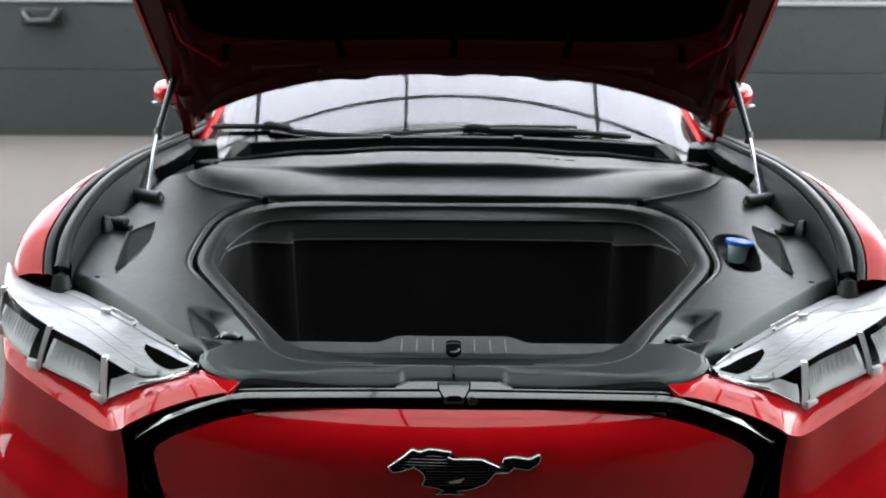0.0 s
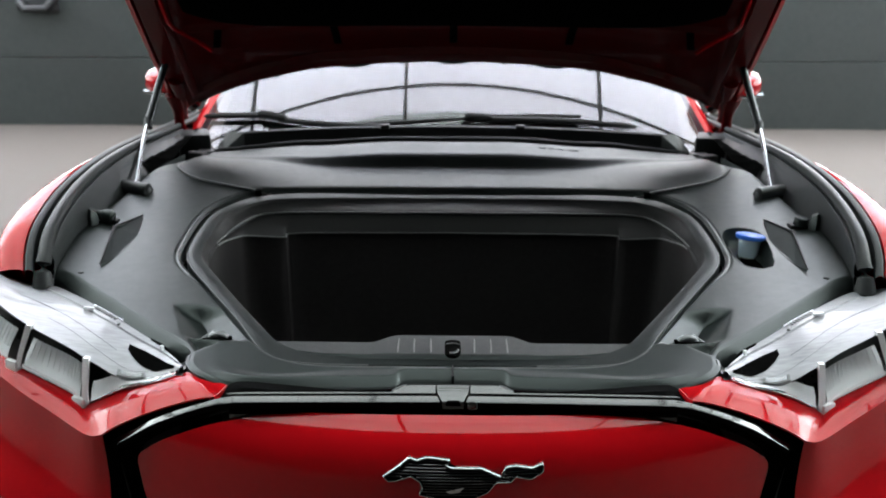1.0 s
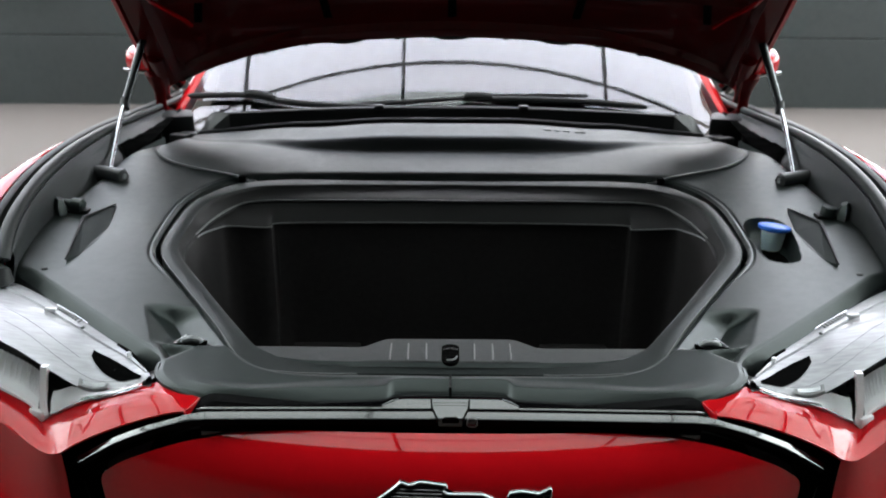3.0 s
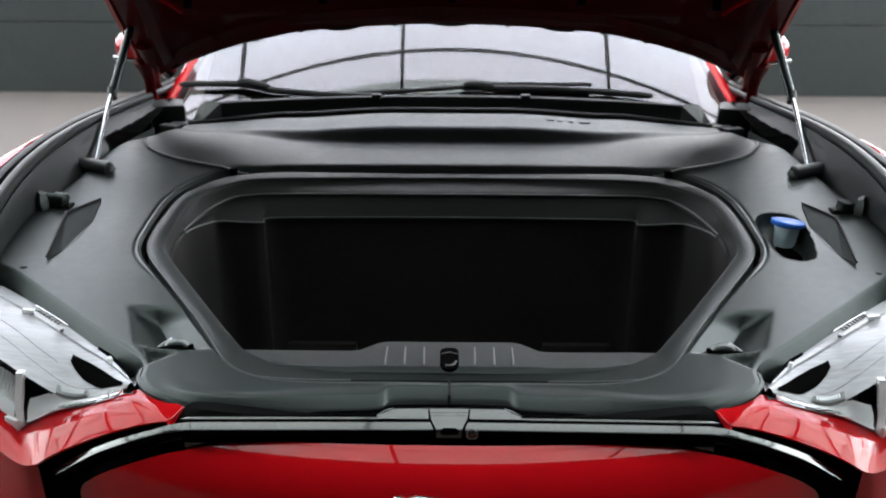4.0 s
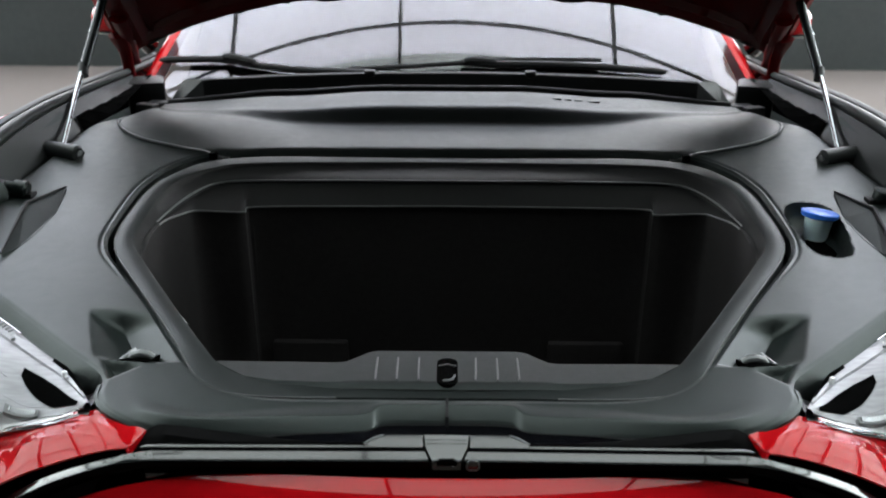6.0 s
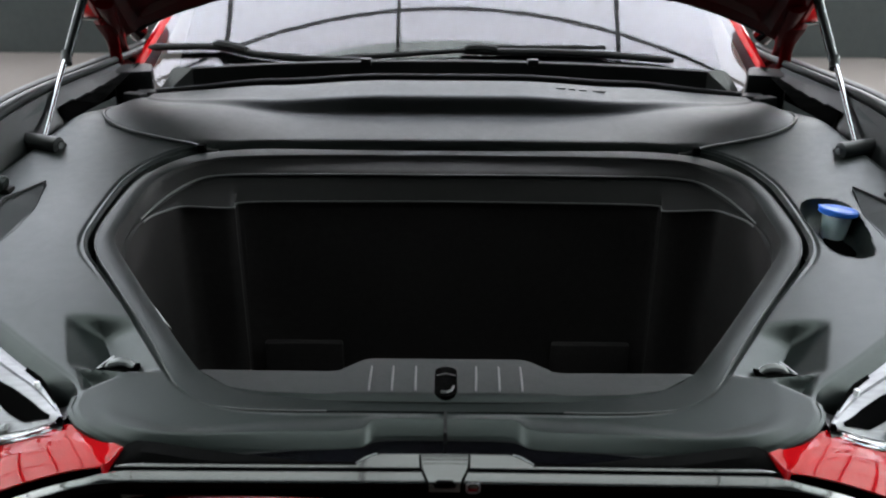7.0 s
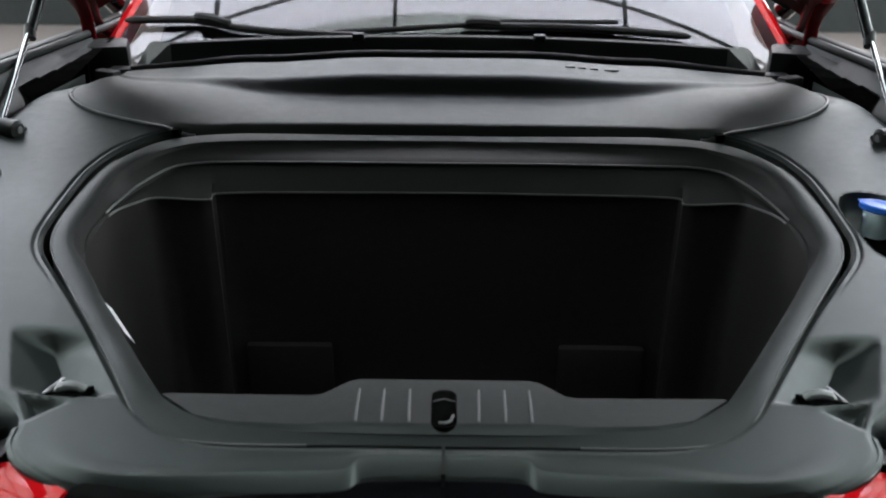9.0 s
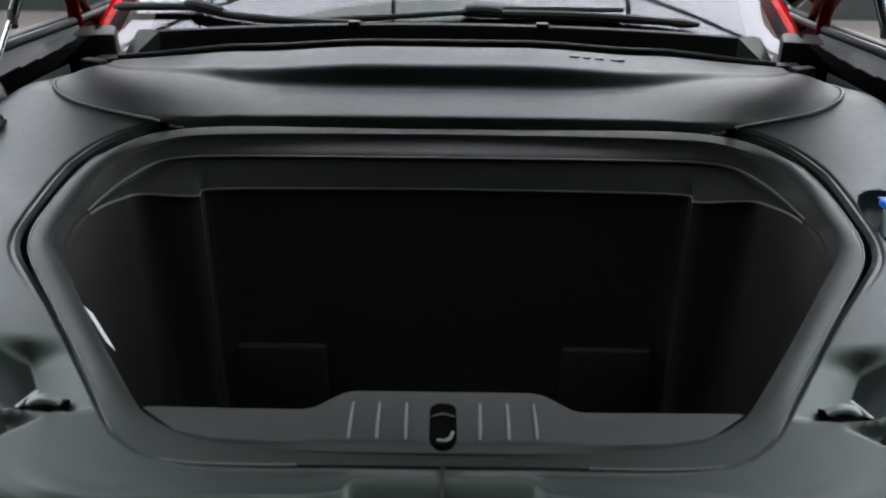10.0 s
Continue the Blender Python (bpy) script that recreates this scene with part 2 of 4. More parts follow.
glazed("window_1", "steel-framed skylight of frosted glass over the car's roof", *REAR, (-8.8, -5.8, -2.75, -.6, 2.0, 4.6, 8.8), (3.785, 4.22, 5.6, 7.2), GLOW_REAR, pose(0, 0, CEIL + 0.1))
glazed("window_2", "steel-framed skylight of frosted glass over the car's nose", *FRONT, (-8.8, -7.3, -5.8, -4.3, -2.75, -.6, 2.0, 3.3, 4.6, 6.0, 7.4, 8.8), (-.75, .2, 1.1, 2.0, 2.9, 3.785), GLOW_FRONT, pose(0, 0, CEIL + 0.1))
tagged(part("wall_south", box(-9, 9, -10.2, -10, 0, 5.2), WALL_DARK, None, smooth=False), "dark painted wall at the far end of the hall", "wall", kind="structure")
glazed("window_3", "wide steel-framed side window with frosted panes", 1.2, 4.9, -1, 7.0, 2, 5, GLOW_WEST, pose(-9.1, 0, 0, 0, -90))
glazed("window_4", "wide steel-framed side window with frosted panes", -4.9, -1.2, -1, 7.0, 2, 5, GLOW_EAST, pose(9.1, 0, 0, 0, 90))
glazed("window_5", "long steel-framed window band above the planked wall", -9, 1.2, 1.36, 4.9, 6, 3, GLOW_NORTH, pose(0, 7.5, 0, 90))
# unseen brighter stretch of the band, added as light for the right side
glazed("window_6", "brighter end of the window band, added to light the car's right side", 1.24, 9, 1.36, 4.9, 4, 3, GLOW_NORTH_EAST, pose(0, 7.5, 0, 90))


# ---- the car ----
car = thing("car", "red electric car with its bonnet open over a black front trunk", "car")


def cover_z(x, y):
    """Height of the moulded cover."""
    return 0.775 + 0.135 * (y - 0.2) + 0.05 * x * x


def nose_y(x, z):
    """The nose's face, bowed in plan and leaning back at its top."""
    return 0.44 * x * x + 0.077 * (max(z - 0.60, 0) / 0.1655) ** 4.5


# moulded cover round the trunk opening
INNER = [(0, .2355), (.085, .2355), (.12, .235), (.214, .2325), (.270, .234), (.304, .242), (.335, .256), (.362, .279), (.385, .308), (.430, .374), (.497, .469), (.556, .545), (.599, .602),
         (.620, .645), (.628, .70), (.630, .84), (.622, .91), (.597, .983), (.545, 1.05), (.46, 1.088)]
OUTER = [(0, .192), (.085, .190), (.118, .168), (.25, .163), (.36, .163), (.415, .172), (.460, .192), (.486, .222), (.500, .270), (.584, .337), (.700, .428), (.815, .519), (.866, .558),
         (.885, .70), (.884, .78), (.872, .87), (.858, .98), (.85, 1.09), (.835, 1.20), (.80, 1.32)]
N = 300


def stations(pts, n):
    """Points along pts, the same share of each leg, so that two lines with equal counts keep in step."""
    p = np.array(pts, float)
    p3 = np.vstack([2 * p[0] - p[1], p, 2 * p[-1] - p[-2]])
    out = []
    for s in np.linspace(0, len(p) - 1, n):
        i = min(int(s), len(p) - 2)
        u = s - i
        a, b, c, e = p3[i:i + 4]
        out.append(0.5 * (2 * b + (c - a) * u + (2 * a - 5 * b + 4 * c - e) * u * u + (3 * b - a - 3 * c + e) * u ** 3))
    return np.array(out)


def inside(poly, x, y):
    hit = False
    for (x0, y0), (x1, y1) in zip(poly, poly[1:] + poly[:1]):
        if (y0 > y) != (y1 > y) and x < (x1 - x0) * (y - y0) / (y1 - y0) + x0:
            hit = not hit
    return hit


def edge_distance(poly, x, y):
    best = 9
    for (x0, y0), (x1, y1) in zip(poly, poly[1:] + poly[:1]):
        dx, dy = x1 - x0, y1 - y0
        u = min(max(((x - x0) * dx + (y - y0) * dy) / (dx * dx + dy * dy), 0), 1)
        best = min(best, math.hypot(x - x0 - u * dx, y - y0 - u * dy))
    return best


POCKET_B = [(.514, .306), (.440, .299), (.487, .254)]
CUP = [(.649, .779), (.661, .804), (.684, .818), (.718, .811), (.739, .785), (.744, .745), (.738, .693), (.724, .626), (.710, .603), (.684, .600), (.659, .614), (.649, .640), (.646, .690), (.645, .735)]
CUP = [tuple(p) for p in catmull(CUP + CUP[:1], 57)[:-1]]



def rear_fall(x, y):
    """The cover falls away towards its rear corners."""
    return .045 * step(.45, .76, abs(x)) * step(1.15, 1.45, y)


def cover_relief(x, y):
    """Moulded pockets in the cover, below its even surface."""
    ax, dz = abs(x), -rear_fall(x, y)
    if 0.30 < ax < 0.60 and 0.22 < y < 0.45:
        outer_x, crease_x = .566 - (.41 - y) * .41, .527 - (.431 - y) * .62
        depth = 0.027 * (1 - step(.405, .432, y)) * step(.302, .318, y)
        if ax >= crease_x:
            dz -= depth * min(max((outer_x - ax) / max(outer_x - crease_x, .01), 0), 1)
        else:
            dz -= depth * max(0, 1 - (crease_x - ax) / 0.075) ** 1.5
        if inside(POCKET_B, ax, y):
            dz -= 0.014 * step(0, 0.018, edge_distance(POCKET_B, ax, y))
    return dz


inn, out = stations(mirrored(INNER), 2 * N + 1), stations(mirrored(OUTER), 2 * N + 1)
rows = []
# the opening's edge turns down towards the tub's rim
for dn, dr in ((-0.045, .0035), (-0.016, .0035), (-0.009, .002)):
    row = []
    for a, b in zip(inn, out):
        k = dr * (1 - step(.58, .64, a[1])) * step(.245, .30, a[1])
        x, y = a + (a - b) / max(math.hypot(*(b - a)), 1e-6) * k
        row.append((x, y, cover_z(x, y) + dn))
    rows.append(row)
RINGS = 84
for k in range(RINGS + 1):
    u = (k / RINGS) ** 1.25
    row = []
    for a, b in zip(inn, out):
        x, y = a * (1 - u) + b * u
        span = math.hypot(*(b - a))
        near, far = u * span, (1 - u) * span
        side = step(.25, .36, y)
        edge = -0.005 * (1 - step(0, 0.009, near)) * (.3 + .7 * side) - 0.002 * (1 - step(0, 0.008, far))
        edge -= 0.0022 * math.exp(-((near - .0130) / .0030) ** 2) * step(.50, .62, y)
        lip = 1 - step(.36, .46, abs(x))
        edge += lip * (.004 * (1 - step(.024, .060, far)) * step(0, .02, near) - 0.016 * max(0, 1 - far / .028) ** 1.25)
        row.append((x, y, cover_z(x, y) + cover_relief(x, y) + edge))
    rows.append(row)
for dn, push in ((-0.0045, 0.0012), (-0.016, 0.0130), (-0.027, 0.0195), (-0.07, 0.0205)):
    row = []
    for a, b in zip(inn, out):
        d = (b - a) / max(math.hypot(*(b - a)), 1e-6)
        push_here = push * (.3 if b[1] > .56 else .3 + 1.1 * step(.485, .53, abs(b[0])))
        x, y = b + d * push_here
        lip = 1 - step(.36, .46, abs(b[0]))
        slope = step(.485, .525, abs(b[0])) * (1 - step(.53, .56, b[1]))
        row.append((x, y, cover_z(*b) - .012 * lip + dn * (1 - .45 * slope * (dn > -.05) if b[1] > .25 or abs(b[0]) > .49 else .12)))
    rows.append(row)
bm = loft(rows)
gone = [f for f in bm.faces if f.calc_center_median().x > 0.5 and inside(CUP, f.calc_center_median().x, f.calc_center_median().y)]
bmesh.ops.delete(bm, geom=gone, context="FACES")
cover = part("trunk_cover", bm, PLASTIC, car, "grey-black grained plastic cover round the front trunk")

# the front lip's lower roll
lip = [(0, .206, .758), (.08, .204, .758), (.118, .182, .754), (.25, .176, .752), (.40, .180, .752), (.47, .205, .757), (.5, .232, .765)]
part("lip_seal", tube(catmull(mirrored(lip), 90), 0.006, 8), RUBBER, cover)
for sx in (-1, 1):
    part("push_clip", lathe([(.007, -.002), (.007, .001), (.004, .003)], 14, pose(sx * .805, .535, cover_z(.805, .535) - .001)), PLASTIC_DARK, cover)
part("centre_seam", box(-0.0020, 0.0020, 0.1855, 0.234, 0.762, 0.7828), RUBBER, cover, smooth=False)

# tub: rim, ledge, walls
RIM_OUT = [(0, .240), (.12, .239), (.20, .236), (.267, .236), (.318, .243), (.350, .262), (.375, .287), (.440, .387), (.538, .525), (.588, .597), (.609, .646), (.617, .70), (.617, .80), (.609, .88), (.586, .947), (.530, 1.03),
           (.42, 1.072), (.25, 1.086), (0, 1.092)]
RIM_IN = [(0, .262), (.144, .264), (.22, .266), (.27, .272), (.305, .286), (.330, .302), (.352, .322), (.410, .402), (.486, .512), (.532, .580), (.570, .640), (.582, .69), (.583, .77), (.582, .85), (.562, .925), (.50, 1.003),
          (.42, 1.035), (.25, 1.056), (0, 1.066)]


def rim_row(k, lift):
    """A line round the rim, k of the way from its outer to its inner edge; it sinks flush with the cover at the front."""
    q = stations(mirrored(RIM_OUT), 181) * (1 - k) + stations(mirrored(RIM_IN), 181) * k
    return [(x, y, cover_z(x, y) + lift * step(.26, .36, y) * (1 - .8 * step(.90, 1.0, y)) - .003 * (1 - step(.26, .36, y)) - .004 * step(.96, 1.05, y) + min(lift, 0) * .6) for x, y in q]


tub = part("front_trunk_tub", loft([rim_row(.03, -.03), rim_row(.03, -.004), rim_row(.06, .0005), rim_row(.14, .002), rim_row(.85, .003), rim_row(1, 0)]), RIM, car, "grey-black plastic rim of the open front trunk")
# pale tubes paint the glint along the rim's outer edge
for side in (-1, 1):
    edge_line = [p for p in rim_row(.055, .0012) if p[1] < .93 and p[0] * side > .15]
    part("rim_glint", tube(edge_line, .0014, 6), RIDGE, tub, "thin pale line for the light caught on the rim's edge")
part("gap_channel", loft([[(x, y, cover_z(x, y) - .034) for x, y in stations(mirrored(RIM_OUT), 181) * 1.045 + np.array((0, -.034))], [(x, y, cover_z(x, y) - .036) for x, y in stations(mirrored(RIM_OUT), 181)]]), GAP, tub)
# stepped back and plain sides below the rim
FLAT = [(0, .262), (.144, .264), (.22, .266), (.27, .272), (.305, .286), (.332, .306), (.354, .330), (.406, .405), (.480, .514), (.524, .582), (.560, .642)]
LOW = [(x, y, cover_z(x, y) - .024) for x, y in FLAT]
LEVEL_1 = LOW + [(.573, .70, .842), (.575, .796, .843), (.552, .884, .856), (.513, .955, .866), (.46, .980, .868), (.40, .986, .868), (.22, .990, .868), (0, .990, .868)]
LEVEL_2 = [(x, y, z - .012) for x, y, z in LOW] + [(.568, .70, .830), (.570, .792, .838), (.544, .855, .836), (.519, .883, .833), (.431, .889, .828), (.415, .926, .827), (.22, .936, .827), (0, .940, .827)]
r0 = stations(mirrored([(x, y, cover_z(x, y) - .003 * (1 - step(.26, .36, y)) - .004 * step(.96, 1.05, y)) for x, y in RIM_IN]), 201)
r1, r2 = stations(mirrored(LEVEL_1), 201), stations(mirrored(LEVEL_2), 201)
rows = [r0]
for u, dz in ((.05, -.006), (.3, -.006), (.7, -.002), (.93, .001), (1, 0)):
    rows.append([a * (1 - u) + b * u + np.array((0, 0, dz * step(.7, .9, a[1]))) for a, b in zip(r0, r1)])
rows.append(r1 + np.array((0, .001, -.005)))
rows.append(r1 * .93 + r2 * .07 + np.array((0, .001, -.007)))
for u, dz in ((.25, -.006), (.6, -.002), (.9, .0), (1, 0)):
    rows.append([a * (1 - u) + b * u + np.array((0, 0, dz * step(.7, .9, a[1]))) for a, b in zip(r1, r2)])
part("rear_shelf", loft(rows), TUB_SHELF, tub, "stepped upper wall of the liner")
rows = [rows[-1]]
last = r2
rows.append([(p[0] * .999, p[1] + .002, p[2] - .006) for p in last])
rows.append([(p[0], p[1] + .004 * (p[1] > .6), p[2] - .08) for p in last])
rows.append([(p[0] * .99, p[1] * .99 + .01, .34) for p in last])
rows.append([(p[0] * .94, p[1] * .985 + .015, .33) for p in last])
rows.append([(p[0] * .5, .62 + (p[1] - .62) * .5, .328) for p in last])
part("liner", loft(rows), TUB, tub, "black plastic trunk liner with stepped rear wall")
# pale tubes paint the highlight on the liner's ridges
for nm, line in (("ridge_sheen", r1[90:]), ("ridge_sheen", r1[:111]), ("ridge_sheen", r2[90:]), ("ridge_sheen", r2[:111])):
    keep = [(p[0], p[1] - .001, p[2] - .0005) for p in line if p[1] > .775]
    part(nm, tube(keep, .0022, 6), RIDGE, tub)
part("liner_floor", slab([(x, y) for x, y in [(-.45, .3), (.45, .3), (.55, .6), (.5, .93), (-.5, .93), (-.55, .6)]], 0.01, pose(0, 0, 0.326)), TUB, tub)
for s in (-1, 1):
    part("wall_pocket", box(s * .31 - .085, s * .31 + .085, .915, .936, .36, .51, 0.008), TUB, tub)
    part("wall_rib", box(s * .43 - .012, s * .43 + .012, .926, .935, .36, .79, 0.004), TUB, tub)

# ledge at the front of the tub, with its ribs and latch slot
edge = [(0, .380), (.108, .380), (.122, .374), (.152, .340), (.166, .336), (.345, .338)]
front = [(0, .258), (.08, .258), (.16, .260), (.25, .266), (.30, .281), (.352, .335)]
fr, bk = polyline(mirrored(front), 161), polyline(mirrored(edge), 161)
rows = []
for u in np.linspace(0, 1, 22):
    row = []
    for a, b in zip(fr, bk):
        x, y = a * (1 - u) + b * u
        z = 0.7885 - 0.080 * (y - 0.25) - 0.006 * (1 - step(0, .1, u))
        row.append((x, y, z))
    rows.append(row)
rows.append([(x, y + .002, 0.7885 - 0.08 * (y - 0.25) - 0.004) for x, y in bk])
rows.append([(x, y, 0.74) for x, y in bk])
part("ledge", loft(rows), RIM, tub)
for s in (-1, 1):
    for x in (.041, .073, .104):
        part("ledge_rib", tube([(s * x, .274, .7885), (s * (x + .001), .30, .7875), (s * (x + .002), .348, .784)], [.0013, .0017, .0013], 8), RIDGE, tub)
slot = [(.0155 * math.cos(a), .277 + .0155 * math.sin(a)) for a in np.linspace(math.pi, 2 * math.pi, 9)] + [(.0155 * math.cos(a), .338 + .0155 * math.sin(a)) for a in np.linspace(0, math.pi, 9)]
m = pose(0, 0, 0.7885 + 0.021, math.degrees(math.atan(-0.08)))
part("latch_slot", slab(slot, 0.006, m), GAP, tub, "black slot of the bonnet latch")
part("latch_hook", tube([(-.006, .268, .7915), (.002, .266, .7925), (.008, .272, .7915), (.011, .284, .7905)], .0016, 8), STRIP, tub)
part("latch_arc", tube([(-.013, .318, .7872), (0, .324, .7870), (.013, .318, .7872)], .0007, 6), RIDGE, tub)
part("trunk_sticker", loft([[(-.499, .547, .800), (-.440, .466, .791)], [(-.488, .547, .787), (-.429, .466, .777)]]), LABEL, tub, "white printed sticker", False)

# cover details on each side
for s in (-1, 1):
    z = cover_z(.455, .318)
    mouth = [(.484, .304), (.441, .301), (.432, .330), (.468, .334)]
    bm = loft([[(s * x, y, cover_z(x, y) + cover_relief(x, y) * .6 + up) for x, y in mouth] for up in (-.012, .0012)], True, None, True)
    part("tie_hook", bm, GAP, cover, "dark recessed tie-down socket", False)
    part("tie_bar", tube([(s * .472, .316, z - .006), (s * .466, .316, z + .001), (s * .456, .317, z + .003), (s * .446, .318, z + .001), (s * .440, .319, z - .005)], .0068, 10), STRIP, cover, "satin grey tie bar")
    part("tie_flange", tube([(s * .483, .305, z - .001), (s * .469, .333, z + .003)], .0022, 6), STRIP, cover)
    # leaf-shaped flap: its long edge stands proud, its curved edge meets the cover
    leaf = [(.769, .840, .005), (.799, .731, .018), (.774, .566, .007), (.762, .600, .001), (.752, .660, .0005), (.750, .740, .001)]
    bm = bmesh.new()
    low = [bm.verts.new((s * x, y, cover_z(x, y) - .005)) for x, y, h in leaf]
    top = [bm.verts.new((s * x, y, cover_z(x, y) + h)) for x, y, h in leaf]
    bm.faces.new(top)
    for i in range(6):
        j = (i + 1) % 6
        bm.faces.new((low[i], low[j], top[j], top[i]))
    part("cover_flap", bm, PLASTIC, cover, "dark moulded flap", False)
    edge_line = [(s * (x + .001), y, cover_z(x, y) + h + .001) for x, y, h in leaf[:3]]
    part("flap_edge", tube(edge_line, [.002, .0042, .002], 6), RUBBER, cover, "black raised edge of the flap", False)
    # round fastener and ear
    zf = cover_z(.845, .8)
    if s < 0:
        part("fastener", tube([(s * .824, .797, zf + .012), (s * .828, .797, zf + .013), (s * .850, .799, zf + .016), (s * .853, .799, zf + .016), (s * .882, .80, zf + .020)], [.012, .0165, .0165, .012, .012], 18), PLASTIC, cover, "capsule-shaped fastener on a short stem")
    else:
        part("fastener", lathe([(.002, .0222), (.0150, .0220), (.0168, .0205), (.0172, .0185), (.0165, .0175), (.0172, .0050), (.0165, .001), (.012, .0)], 24, pose(.842, .797, zf + .002, 4, 6)), PLASTIC, cover, "round drum-shaped fastener")
    part("fastener_foot", box(-.022, .022, -.014, .014, -.03, .006, .004, None, pose(s * .838, .80, zf)), RUBBER, cover)
    rows = [[(s * (.872 + .85 * a), .785 + 1.0 * b, cover_z(.87, .785) + .75 * c) for a, b, c in ring] for ring in (((-.018, -.008, -.02), (-.006, -.020, -.02), (.008, -.010, -.02), (.006, .012, -.02), (-.010, .012, -.02)),
            ((-.020, -.008, .020), (-.006, -.022, .024), (.010, -.010, .026), (.008, .012, .026), (-.012, .012, .020)), ((-.012, -.006, .040), (-.004, -.014, .046), (.006, -.006, .050), (.005, .008, .050), (-.008, .008, .042)))]
    part("ear", loft(rows, True, None, True), PLASTIC, cover)
    # gas strut with foot, rod and cylinder
    zc = cover_z(.84, 1.0)
    part("strut_foot", tube([(s * .800, .990, zc + .006), (s * .803, .991, zc + .007), (s * .840, 1.003, zc + .009), (s * .884, 1.016, zc + .011)], [.012, .017, .0175, .0165], 16), PLASTIC_MID, cover)
    part("foot_base", box(-.040, .040, -.016, .024, -.02, .004, 0.004, None, pose(s * .842, 1.004, zc, 6, 0, s * 14)), PLASTIC_DARK, cover)
    part("foot_bolt", tube([(s * .7975, .9892, zc + .006), (s * .801, .990, zc + .0065)], .007, 12), STRIP, cover)
    strut = part("gas_strut", tube([(s * .895, 1.30, 1.045), (s * .868, 1.43, 1.215)], .0112, 16), STRUT, car, "black gas strut holding up the bonnet")
    part("rod", tube([(s * .848, 1.02, .925), (s * .880, 1.18, .987), (s * .896, 1.305, 1.052)], .0056, 12), ROD, strut, "bright steel piston rod")
    part("collar", tube([(s * .893, 1.292, 1.036), (s * .897, 1.312, 1.060)], .0125, 14), STEEL, strut)
    part("ball_joint", lathe([(.004, -.016), (.014, -.012), (.018, 0), (.014, .012), (.004, .016)], 16, pose(s * .868, 1.43, 1.22)), STEEL, strut)

# washer bottle with blue cap, in a cup in the cover
rows = []
for dz, k in ((-.003, 1.05), (.0004, 1.02), (-.0012, .985), (-.008, .965), (-.026, .90), (-.038, .80), (-.043, .62)):
    rows.append([(.695 + (x - .695) * k, .710 + (y - .710) * k, cover_z(x, y) + dz) for x, y in CUP])
rows.append([(.695 + (x - .695) * .2, .710 + (y - .710) * .2, cover_z(.7, .71) - .045) for x, y in CUP])
part("cup_recess", loft(rows, True), PLASTIC, cover, "oval recess for the washer filler")
part("cup_hole", lathe([(.034, .0), (.032, .003), (.002, .003)], 24, pose(.712, .722, cover_z(.7, .71) - .042, 6) @ Matrix.Diagonal((.85, 1.35, 1, 1))), GAP, cover, "black hole round the filler neck")
m = pose(.711, .756, .876, -5, 5)
wash = part("washer_filler", lathe([(.017, -.080), (.0195, -.062), (.0220, -.040), (.0265, -.002), (.027, .0)], 28, m), MILKY, car, "milky plastic filler neck")
part("cap", lathe([(.031, -.004), (.0345, -.001), (.0345, .005), (.0315, .0075), (.029, .0070), (.027, .0078), (.002, .0085)], 32, m), BLUE, wash, "bright blue snap-on cap")
part("cap_tab", box(-.008, .008, -.044, -.032, .000, .004, .0015, None, m @ pose(0, 0, 0, 0, 0, 200)), BLUE, wash)

# rear hump of the cover, below the windscreen
SEAM = [(0, 1.098), (.2, 1.096), (.40, 1.086), (.46, 1.072), (.535, 1.068), (.653, 1.098), (.716, 1.124), (.765, 1.165), (.793, 1.225), (.79, 1.28), (.765, 1.33)]
REARL = [(0, 1.44), (.12, 1.44), (.25, 1.442), (.33, 1.444), (.40, 1.448), (.50, 1.456), (.56, 1.462), (.62, 1.468), (.67, 1.47), (.72, 1.465), (.75, 1.45)]
sm, rl = stations(mirrored(SEAM), 201), stations(mirrored(REARL), 201)


def hump_z(x, u, y=None):
    """Height of the hump from its front seam (u = 0) to its rear edge (u = 1)."""
    ax = abs(x)
    rise = 1 - step(.30, .66, ax)
    base = cover_z(x, 1.09 + .36 * u if y is None else y) * (1 - rise) + (0.905 + .030 * u) * rise
    base -= rear_fall(x, 1.09 + .36 * u if y is None else y)
    base += 0.002 + .012 * math.sin(math.pi * min(u * 1.4, 1)) * (1 - rise)
    wall = (.030 * (1 - step(.15, .62, ax)) + .006) * step(.50 + .10 * step(.2, .6, ax), .64 + .06 * step(.2, .6, ax), u)
    return base + wall + .006 * rise * step(.6, .9, u) - .008 * step(.93, 1, u) - .013 * max(0, 1 - u / .06) ** 2 * (1 - step(.50, .56, ax))


rows = [[(x, y, hump_z(x, 0, y) - .03) for x, y in sm], [(x, y, hump_z(x, 0, y) - .006) for x, y in sm]]
for u in np.linspace(0, 1, 56):
    rows.append([(*(a * (1 - u) + b * u), hump_z(*((a * (1 - u) + b * u)[k] if k is not None else u for k in (0, None, 1))) - (.004 if u == 0 else 0)) for a, b in zip(sm, rl)])
rows.append([(p[0], p[1] + .006, p[2] - .03) for p in rows[-1]])
hump = part("cowl_cover", loft(rows), PLASTIC_COWL, car, "grey-black plastic rear cover with a long scoop")
seam_line = [(x, y - .003, hump_z(x, 0, y) + .0015) for x, y in sm]
part("seam_edge", tube(seam_line[:66], .0032, 6), RIDGE, hump)
part("seam_edge", tube(seam_line[-66:], .0032, 6), RIDGE, hump)
